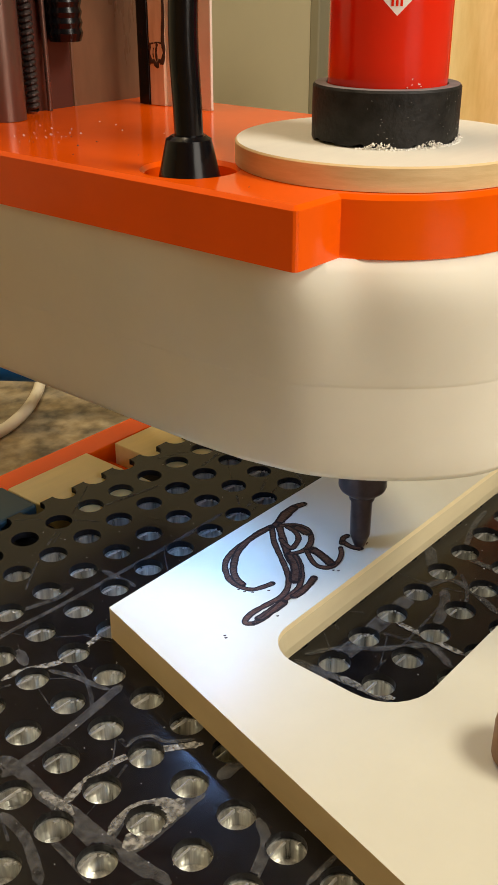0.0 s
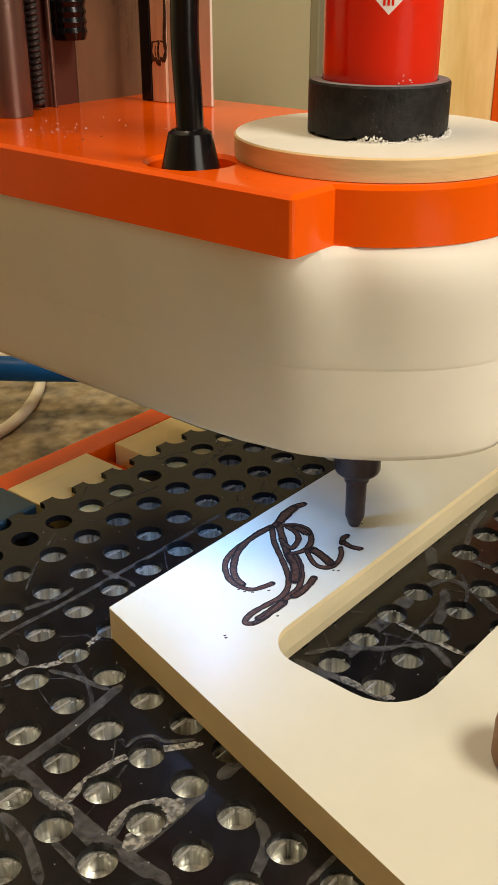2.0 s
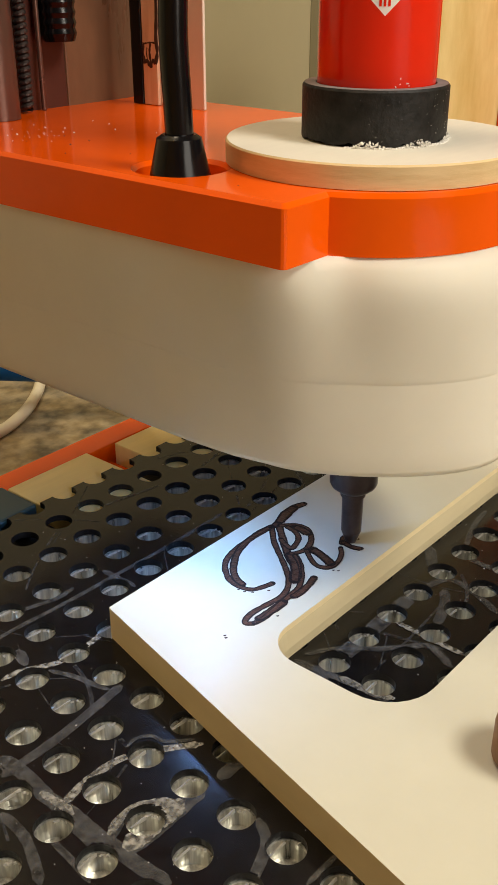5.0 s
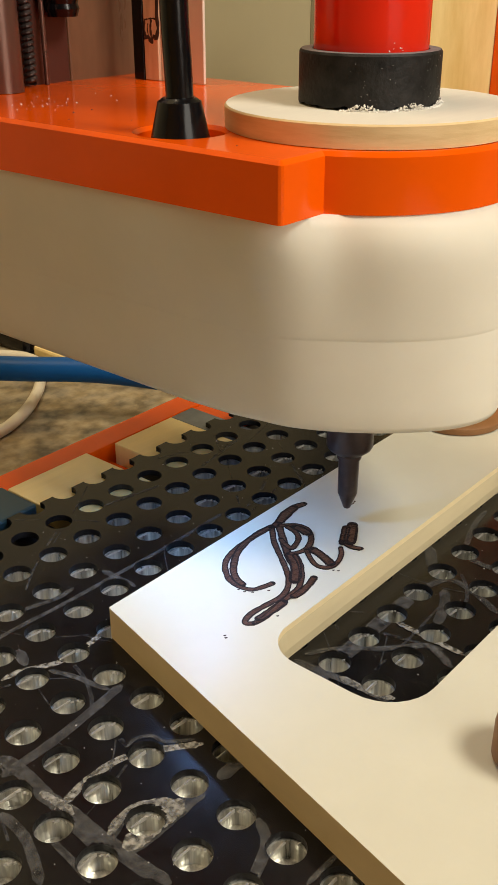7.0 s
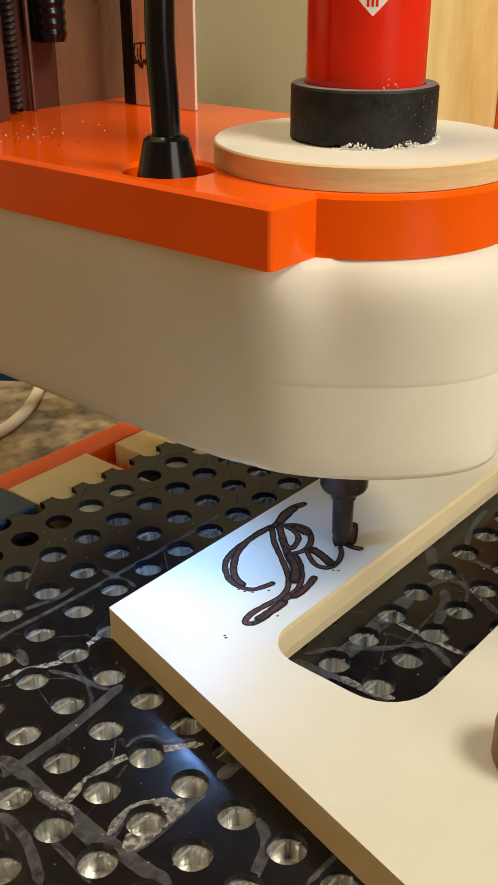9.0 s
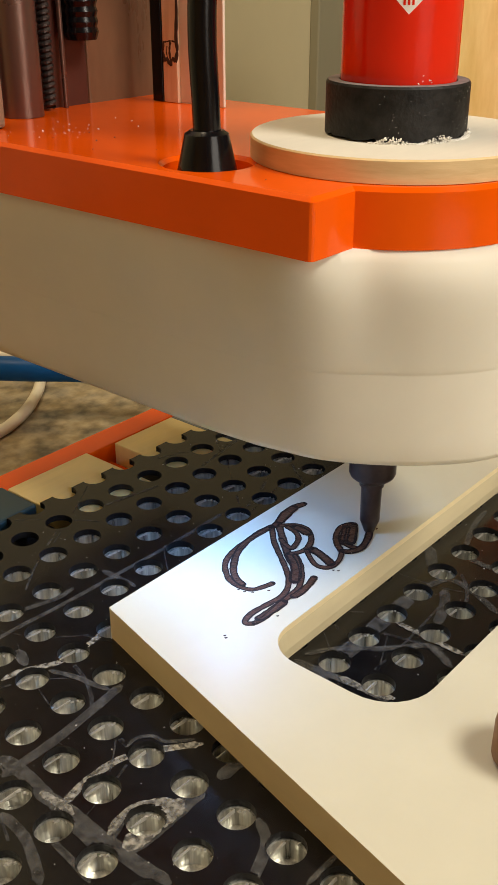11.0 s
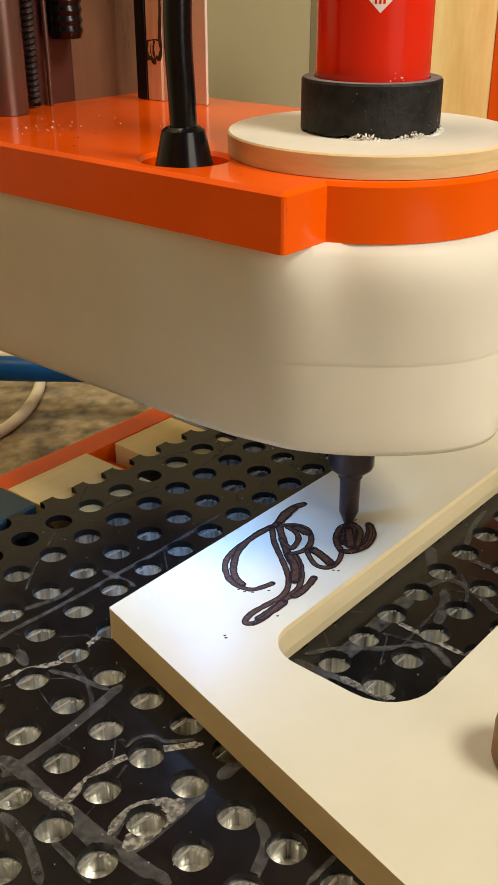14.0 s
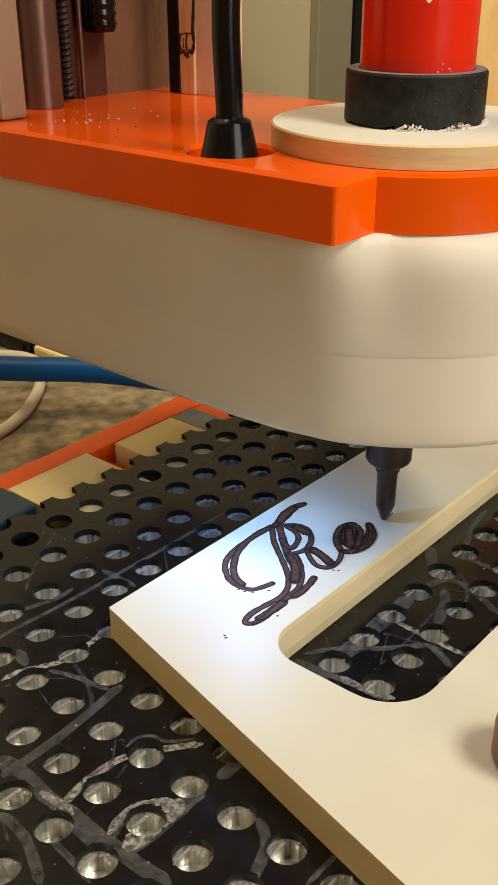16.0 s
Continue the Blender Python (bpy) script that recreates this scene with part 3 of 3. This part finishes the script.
for n_, (x, y) in enumerate([(1.56, -2.49), (1.52, -2.55), (3.08, -1.42), (4.61, -2.76), (4.66, -2.85), (2.86, -1.86), (2.95, -2.0), (2.84, -1.72), (3.2, -2.2), (2.66, -2.86)]):
    bm = bmesh.new()
    ribbon(bm, [(x, y), (x + 0.03, y - 0.022)], 0.028, BT + 0.002)
    part("chip_mark", bm, [M_GROOVE, M_GROOVE_RIM], board)


# clamping knobs on the board
def knob(x, y, r, h):
    ob = thing("wooden_clamp_knob", "turned brown wooden clamp knob on the ivory board", "knob", "clamp knobs", (x, y, BT))
    part("knob_body", lathe([(0, 0), (r * 0.9, 0), (r, h * 0.1), (r, h * 0.62), (r * 0.93, h * 0.82), (r * 0.7, h * 0.95), (r * 0.35, h), (0, h)], seg=36), M_KNOB, ob, smooth=True)
    return ob


knob(2.27, -8.27, 0.62, 1.1)
knob(12.9, -0.9, 1.3, 0.3)

# ---- the moving head ----
head = thing("router_head", "orange router head with red spindle, milky plastic hood and steel cutter", "router")


def plate_outline(w, front, r, back, corner=0.06, seg=40):
    a0 = math.asin(min(1, -front / r))
    pts = [(-w, back), (-w, front + corner)]
    pts += [(-w + corner * (1 - math.cos(a)), front + corner * (1 - math.sin(a))) for a in (0.4, 0.8, 1.2)] + [(-w + corner, front)]
    for k in range(seg + 1):
        a = math.pi + a0 + (math.pi - 2 * a0) * k / seg
        pts.append((r * math.cos(a), r * math.sin(a)))
    pts += [(w - corner, front)] + [(w - corner * (1 - math.cos(a)), front + corner * (1 - math.sin(a))) for a in (1.2, 0.8, 0.4)] + [(w, front + corner), (w, back)]
    return pts


ZP0, ZP1 = 7.10, 8.10
hole = [(-2.68 + 0.80 * math.cos(2 * math.pi * k / 40), 2.12 + 0.80 * math.sin(2 * math.pi * k / 40)) for k in range(40)][::-1]
part("mounting_plate", slab(plate_outline(3.78, -1.03, 2.85, 10.2, 0.11), [hole], ZP0, ZP1, bevel=0.075), M_ORANGE, head, "glossy orange mounting plate", smooth=True, angle=20)
part("hole_floor", lathe([(0, 7.5), (0.85, 7.5), (0.85, 7.4), (0, 7.4)], -2.68, 2.12), M_ORANGE, head)

HOOD_R = [(0, 3.22), (8, 3.18), (24, 2.90), (44, 2.72), (62, 2.70), (78, 2.80), (90, 2.95)]


def hood_top(q):
    s_, c = math.sin(radians(q)), math.cos(radians(q))
    return max(2.78, min(3.62 / max(s_, 0.01), 0.98 / max(c, 0.01)))


def hood_row(z, f):
    """Outlines between the rounded bottom (f = 0) and the plate's own shape (f = 1)."""
    out = []
    soft = 7 + 10 * (1 - f)
    for k in range(121):
        a = -90 + 180 * k / 120
        q = abs(a)
        lo = sum(np.interp(min(90, abs(q + d)), [p[0] for p in HOOD_R], [p[1] for p in HOOD_R]) for d in range(-14, 15)) / 29
        ws = [(math.exp(-(d / 1.5) ** 2), hood_top(min(90, q + d * soft / 1.5))) for d in np.linspace(-3, 3, 61)]
        hi = sum(w * h for w, h in ws) / sum(w for w, h in ws)
        r = lo * (1 - f) + hi * f
        swell = float(np.interp(z, [3.2, 4.9, 5.6, 6.2, 6.6, 6.9, 7.1], [0, 0.22, 0.58, 0.93, 0.95, 0.66, 0.12]))
        r += (0.10 + 0.22 * (0.5 + 0.5 * math.cos(radians(min(180.0, max(0.0, (q - 30) * 3)))))) * swell
        out.append((r * math.sin(radians(a)), -r * math.cos(radians(a)), z))
    wide = 3.13 * (1 - f) + 3.62 * f + 0.10 * swell
    back = [(wide * (0.975 if i == 0 else 1), y, z) for i, y in enumerate((0.7, 1.8, 3.5, 5.5, 7.5, 9.8))]
    return [(-x, y, z) for x, y, z in back[::-1]] + out + back


def hood():
    bm = bmesh.new()
    rows = [hood_row(z, f) for z, f in ((7.10, 0.97), (6.9, 0.93), (6.6, 0.82), (6.3, 0.70), (6.0, 0.58), (5.7, 0.48), (5.4, 0.39), (5.1, 0.315), (4.96, 0.283), (4.92, 0.273), (4.905, 0.27), (4.895, 0.268),
                                        (4.885, 0.266), (4.87, 0.262), (4.83, 0.253), (4.6, 0.205), (4.3, 0.15), (4.0, 0.10), (3.6, 0.04), (3.2, 0.0))]
    for k in range(9, len(rows)):
        s_ = 1 - 0.0032 * min(1.0, (k - 8) / 4)
        rows[k] = [(x * s_, y * s_, z) for x, y, z in rows[k]]
    last = [(x * 0.985, y * 0.985, 3.08) for x, y, z in rows[-1]]
    inner = [(x * 0.93, y * 0.93, 3.05) for x, y, z in rows[-1]]
    deep = [(x * 0.90, y * 0.90, 4.6) for x, y, z in rows[-1]]
    grid = [[bm.verts.new(p) for p in row] for row in rows + [last, inner, deep]]
    for a, b in zip(grid, grid[1:]):
        for i in range(len(a)):
            bm.faces.new((a[i], a[(i + 1) % len(a)], b[(i + 1) % len(a)], b[i]))
    bm.faces.new(grid[0])
    bm.faces.new(grid[-1])
    return bm


part("dust_hood", hood(), M_HOOD, head, "milky cream plastic dust hood", smooth=True, angle=75)
part("smudge", tube([(-2.86, -0.62, 4.93), (-2.80, -0.72, 4.925), (-2.73, -0.82, 4.92)], 0.02, 6), M_BURN, head, "small dark smudge on the hood")
part("spacer_ring", slab([(2.68 * math.cos(2 * math.pi * k / 96) + 0.06, 2.68 * math.sin(2 * math.pi * k / 96) - 0.06) for k in range(96)], [], 8.11, 8.5, edge=1, bevel=0.03),
     [M_RING, M_RING_EDGE], head, "pale plywood spacer ring", smooth=True, angle=30)
AX, AY = 0.02, -0.02


def ragged(k, a):
    return 0.05 * noise.noise((math.cos(a) * 9, math.sin(a) * 9, 1.7)) + 0.04 * noise.noise((math.cos(a) * 25, math.sin(a) * 25, 0.2)) if k < 2 else 0


part("rubber_collar", lathe([(1.16, 8.52), (1.275, 8.54), (1.275, 9.38), (1.245, 9.42), (1.04, 9.42), (1.04, 9.2), (0, 9.2)], AX, AY, 96, ragged), M_RUBBER, head, "scuffed black rubber collar", smooth=True)
part("collar_rim", lathe([(1.05, 9.424), (1.24, 9.424), (1.255, 9.40), (1.265, 9.385), (1.05, 9.385), (1.05, 9.424)], AX, AY, 72), M_WORN, head, "worn grey collar rim", smooth=True)
spindle = part("spindle_body", lathe([(0, 9.2), (1.01, 9.2), (1.03, 9.25), (1.03, 16), (0, 16)], AX, AY, 64), M_RED, head, "glossy red enamelled spindle body", smooth=True)


def dust_rim():
    rnd = random.Random(4)
    bm = bmesh.new()
    for k in range(800):
        a = rnd.uniform(3.35, 5.6)
        r = 1.28 + abs(rnd.gauss(0, 0.022))
        flake(bm, rnd, AX + r * math.cos(a), AY + r * math.sin(a), 8.505 + 0.06 * rnd.random() ** 3 * (1 + math.sin(a * 9)), rnd.uniform(0.010, 0.034))
    return bm


tagged(part("sawdust", dust_rim(), M_DUST, head, "white sawdust round the collar"), kind="stuff")


def flecks():
    rnd = random.Random(8)
    bm = bmesh.new()
    for k in range(34):
        x, y = (rnd.gauss(-2.2, 0.45), rnd.gauss(6.5, 0.45)) if k < 24 else (rnd.uniform(-3.6, 0), rnd.uniform(2.9, 8))
        flake(bm, rnd, x, y, 8.105, rnd.uniform(0.01, 0.028))
    for k in range(6):
        a = rnd.uniform(4.0, 4.35)
        flake(bm, rnd, AX + 1.035 * math.cos(a), AY + 1.035 * math.sin(a), 9.44 + rnd.random() * 0.15, 0.02)
    for k in range(60):
        a = rnd.uniform(3.4, 5.6)
        flake(bm, rnd, AX + 1.277 * math.cos(a), AY + 1.277 * math.sin(a), 8.6 + rnd.random() * 0.75, rnd.uniform(0.004, 0.011))
    return bm


tagged(part("dust_fleck", flecks(), M_DUST, head, "pale dust flecks"), kind="stuff")


BADGE_AT = math.radians(-142)


def badge():
    """White diamond on the curved spindle body."""
    bm = bmesh.new()
    n_ = 8
    grid = {}
    for p in range(n_ + 1):
        for q in range(n_ + 1):
            u, v = 0.34 * (p - q) / n_, 0.34 * (p + q - n_) / n_
            a = BADGE_AT + u / 1.03
            grid[p, q] = bm.verts.new((AX + 1.034 * math.cos(a), AY + 1.034 * math.sin(a), 10.86 + v))
    for p in range(n_):
        for q in range(n_):
            bm.faces.new((grid[p, q], grid[p + 1, q], grid[p + 1, q + 1], grid[p, q + 1]))
    return bm


badge_ob = part("badge", badge(), M_BADGE, spindle, "white printed diamond badge")


def dark_flecks():
    rnd = random.Random(17)
    bm = bmesh.new()
    for _ in range(9):
        flake(bm, rnd, rnd.uniform(-3.4, -1.6), rnd.uniform(0.2, 6.5), 8.105, rnd.uniform(0.012, 0.03))
    return bm


tagged(part("dark_fleck", dark_flecks(), M_BURN, head, "dark specks of swarf"), kind="stuff")


def badge_bar(u0, u1, v0, v1):
    bm = bmesh.new()
    vs = []
    for u, v in ((u0, v0), (u1, v0), (u1, v1), (u0, v1)):
        a = BADGE_AT + u / 1.03
        vs.append(bm.verts.new((AX + 1.040 * math.cos(a), AY + 1.040 * math.sin(a), 10.84 + v)))
    bm.faces.new(vs)
    return bm


for k in range(3):
    part("print_bar", badge_bar(-0.10 + 0.07 * k, -0.06 + 0.07 * k, -0.18, 0.10), M_RED, spindle)
part("collet_nut", lathe([(0, 4.4), (0.50, 4.4), (0.50, 2.0), (0.50, 1.54), (0.47, 1.47), (0.40, 1.41), (0.31, 1.34), (0.27, 1.32), (0.265, 1.22), (0, 1.22)], seg=40), M_STEEL, head, "dark steel collet nut", smooth=True)
bit = part("router_bit", lathe([(0, 1.3), (0.235, 1.3), (0.225, 1.12), (0.215, 0.36), (0.20, 0.32), (0.085, 0.0), (0.07, -0.02), (0, -0.02)], seg=32), M_STEEL, head, "dark steel engraving cutter", smooth=True, angle=20)
part("swarf_curl", tube([(0.06, -0.05, 0.02), (0.11, -0.1, 0.06), (0.13, -0.12, 0.12), (0.10, -0.15, 0.13)], 0.012, 6), M_GROOVE, bit)


def tilted(bm, at, lean, towards):
    """Lean a turned part about a point, towards a heading."""
    axis = Vector((-math.sin(radians(towards)), math.cos(radians(towards)), 0))
    bmesh.ops.rotate(bm, cent=at, matrix=Matrix.Rotation(radians(lean), 3, axis), verts=bm.verts)
    return bm


LED_AT = (-2.58, 1.85, 3.15)
lampb = part("led_holder", tilted(lathe([(0, 3.9), (0.27, 3.9), (0.27, 3.07), (0.25, 3.05), (0.23, 3.05), (0.23, 3.09), (0, 3.09)], -2.58, 1.85, 24), LED_AT, -18, 190), M_PALE, head, "white lamp holder under the hood")
part("led", tilted(lathe([(0, 3.08), (0.22, 3.08), (0.21, 3.06), (0, 3.06)], -2.58, 1.85, 20), LED_AT, -18, 190), M_LED, lampb, "bluish white glowing lamp")

# cable with its strain relief
gx, gy = -2.98, 1.86
cable = part("cable", tube(curve_points([(gx + 0.02, gy, 8.5), (gx, gy + 0.01, 9.2), (gx - 0.03, gy + 0.03, 10.2), (gx, gy + 0.01, 11.4), (gx + 0.05, gy, 13), (gx + 0.1, gy, 15)]), 0.24, 20), M_CABLE, head, "thick black cable", smooth=True)
part("strain_relief", lathe([(0, 7.5), (0.52, 7.5), (0.525, 8.02), (0.52, 8.06), (0.395, 8.60), (0.38, 8.66), (0.33, 8.69), (0.29, 8.72), (0, 8.72)], gx, gy, 28), M_CABLE, cable, "black rubber strain relief", smooth=True)

# the carriage that carries the plate
carriage = thing("carriage", "brown carriage with guide rods and lead screw behind the plate", "machine carriage")
part("back_plate", box(-2.6, 9.5, 6, 1.1, 9.9, 18, 0.03), M_PINK, carriage, "brown lacquered back plate")
# the plate's right part; its reflected brightness is put into the colour
part("back_plate_bright", box(1.105, 9.48, 6, 4.2, 9.9, 18, 0.05), M_PINK_LIT, carriage, "stained right part of the back plate, coloured lighter for its reflection")
part("side_plate", box(2.56, 6.37, 8.11, 2.64, 8.62, 18, 0.02), M_PALE, carriage, "cream painted side plate")
strip = part("wood_strip", box(2.46, 7.78, 8.11, 2.555, 8.25, 18, 0.01), M_STRIP, carriage, "stained wooden strip")
part("dark_channel", box(2.42, 8.26, 8.11, 2.555, 8.60, 18, 0.01), M_CABLE, carriage, "black channel")
part("guide_rod", tube([(-1.30, 9.0, 8.11), (-1.30, 9.0, 18)], 0.46, 28), M_ROD, carriage, "polished steel guide rod", smooth=True)
part("guide_rod", tube([(0.20, 9.3, 8.11), (0.20, 9.3, 18)], 0.06, 12), M_ROD, carriage, "thin steel rod", smooth=True)
part("corner_post", box(-3.3, 7.9, 8.11, -2.62, 8.75, 18, 0.08), M_POST, carriage, "tan painted post")


def screw(x, y, z0, z1, r, pitch):
    bm = bmesh.new()
    seg, turns = 14, (z1 - z0) / pitch
    n_ = int(turns * seg)
    prev = None
    for k in range(n_ + 1):
        a = 2 * math.pi * k / seg
        z = z0 + pitch * k / seg
        row = [bm.verts.new((x + rr * math.cos(a), y + rr * math.sin(a), z + dz)) for rr, dz in ((r * 0.7, 0), (r, pitch * 0.3), (r, pitch * 0.6), (r * 0.7, pitch))]
        if prev:
            for i in range(3):
                bm.faces.new((prev[i], prev[i + 1], row[i + 1], row[i]))
        prev = row
    return bm


part("lead_screw", screw(-0.32, 9.25, 8.12, 13, 0.16, 0.13), M_SCREW, carriage, "dark oily lead screw")
part("bellows", lathe([(0, 9.62), (0.36, 9.6)] + [(0.42 if k % 2 else 0.38, 9.66 + 0.11 * k) for k in range(30)] + [(0, 13)], 0.68, 9.14, 28), M_CABLE, carriage, "black ribbed bellows", smooth=True)


def burn():
    """Charred band round the strip with a run of soot above it."""
    bm = bmesh.new()
    rnd = random.Random(3)
    lines = [([(7.84, 9.05), (7.92, 9.12), (8.0, 8.98), (8.1, 9.10), (8.24, 9.06)], 0.05), ([(7.80, 9.5), (7.95, 9.52), (8.1, 9.50), (8.22, 9.48)], 0.022),
             ([(7.98, 9.5), (8.02, 9.3), (7.99, 9.05), (7.97, 8.95)], 0.035), ([(7.76, 10.8), (7.75, 10.2), (7.79, 9.6), (7.76, 9.3), (7.84, 9.05)], 0.05),
             ([(8.2, 9.5), (8.24, 9.3), (8.2, 9.1)], 0.04), ([(8.1, 9.4), (8.12, 9.25), (8.08, 9.1)], 0.02)]
    for line, r in lines:
        m = tube(curve_points([(2.462, y, z) for y, z in line], 4), [r * rnd.uniform(0.6, 1.3) for _ in range(4 * (len(line) - 1) + 1)], 8)
        me = bpy.data.meshes.new("tmp")
        m.to_mesh(me)
        m.free()
        bm.from_mesh(me)
        bpy.data.meshes.remove(me)
    bmesh.ops.scale(bm, vec=(0.25, 1, 1), space=Matrix.Translation((-2.462, 0, 0)), verts=bm.verts)
    return bm


part("burnt_mark", burn(), M_BURN, strip, "dark burnt streaks")

# gantry side far behind
gantry = thing("gantry_side", "red-orange gantry side plate with varnished pine panel", "gantry")
part("side_panel", box(33.6, 2.0, -2, 36, 9.75, 16, 0.1), M_ORANGE, gantry, "red-orange painted side plate")
part("pine_panel", box(27.3, 9.76, -2, 37, 10.3, 20, 0.1), M_TAN, gantry, "varnished yellow pine panel")

# ---- behind the bed ----
hose = thing("blue_hose", "thick blue plastic hose lying behind the bed", "hose")
part("hose_body", tube(curve_points([(6.0, 17.0, -0.1), (8.6, 13.7, -0.36), (10.55, 11.4, -0.44), (11.75, 9.1, -0.50), (12.5, 7.05, -0.62), (13.1, 5.8, -0.9)]), 0.42, 18), M_BLUE, hose, smooth=True)
loop = thing("cream_cable", "cream plastic cable curled on the granite worktop", "cable")
part("cable_loop", tube(curve_points([(4.0, 12.4, -2.02), (6.2, 12.4, -2.02), (7.61, 12.69, -2.02), (8.28, 12.9, -2.02), (9.32, 13.44, -2.02), (10.48, 14.33, -2.02), (11.33, 15.18, -2.02), (12.16, 16.1, -2.02), (12.3, 17.6, -2.02), (11, 19.5, -2.02)]), 0.2, 12), M_WHITE, loop, smooth=True)
box_thing = thing("cream_tray", "yellow-cream tray on the granite worktop", "tray")
part("tray_body", box(12.9, 14.8, -2.19, 16.2, 17.6, -1.75, 0.12), M_YELLOW, box_thing)
plug = thing("black_adapter", "black plastic power adapter behind the blue hose", "adapter")
part("adapter_body", box(12.7, 17.75, -2.19, 15.6, 20.2, -1.35, 0.2), M_CABLE, plug)

white_box = thing("white_adapter", "white plastic adapter behind the black one", "adapter")
part("adapter_body", box(12.3, 20.5, -2.19, 14.3, 22.6, -1.1, 0.2), M_BADGE, white_box)


# ---- motion ----
HEAD_ROWS = [
    (0.0, 5.774, -2.621, 0.64), (0.3, 5.80, -2.59, 0.93), (0.5, 5.80, -2.60, 1.153), (0.8, 6.2, -2.25, 1.17), (1.0, 6.438, -2.048, 1.157),
    (1.5, 6.463, -2.021, 0.882), (2.0, 6.40, -2.06, 0.61), (2.5, 6.49, -2.01, 0.65), (3.0, 6.484, -2.007, 1.158), (3.5, 6.449, -1.857, 1.029),
    (4.0, 6.50, -1.82, 0.65), (4.3, 6.33, -2.02, 0.63), (5.2, 5.75, -2.40, 0.63), (5.9, 6.2, -2.0, 0.63), (6.1, 6.38, -1.90, 0.75),
    (6.3, 6.386, -1.894, 0.957), (6.5, 6.37, -1.913, 1.188), (7.0, 6.377, -1.852, 1.11), (7.5, 6.415, -1.821, 0.748), (8.0, 6.158, -1.882, 0.63),
    (8.5, 5.731, -2.123, 0.63), (9.0, 5.578, -2.295, 0.63), (9.2, 5.50, -2.34, 0.63), (9.6, 5.34, -2.55, 0.63), (10.2, 5.62, -2.73, 0.63),
    (10.8, 6.15, -2.62, 0.63), (11.3, 6.636, -2.228, 0.63), (11.5, 6.533, -2.325, 0.62), (12.0, 6.165, -2.565, 0.625), (12.5, 5.753, -2.633, 0.633),
    (13.0, 5.996, -2.386, 0.637), (13.5, 6.397, -2.172, 0.63), (14.0, 6.426, -1.878, 0.632), (14.5, 6.418, -1.837, 1.107),
    (15.0, 6.714, -2.126, 1.206), (15.5, 7.001, -2.447, 1.124), (16.0, 6.975, -2.469, 0.774),
]


def motions():
    rows = [(t, P(x, y, z)) for t, x, y, z in HEAD_ROWS]
    walk(head, rows)
    walk(carriage, rows)
    walk(gantry, [(t, P(0, y + 1.85, 0)) for t, x, y, z in HEAD_ROWS])
    for ob, t in fresh:
        walk(ob, [(0.0, P(0, 0, -0.1)), (max(0.05, t - 0.1), P(0, 0, -0.1)), (t + 0.1, P(0, 0, 0)), (16.0, P(0, 0, 0))])


motions()
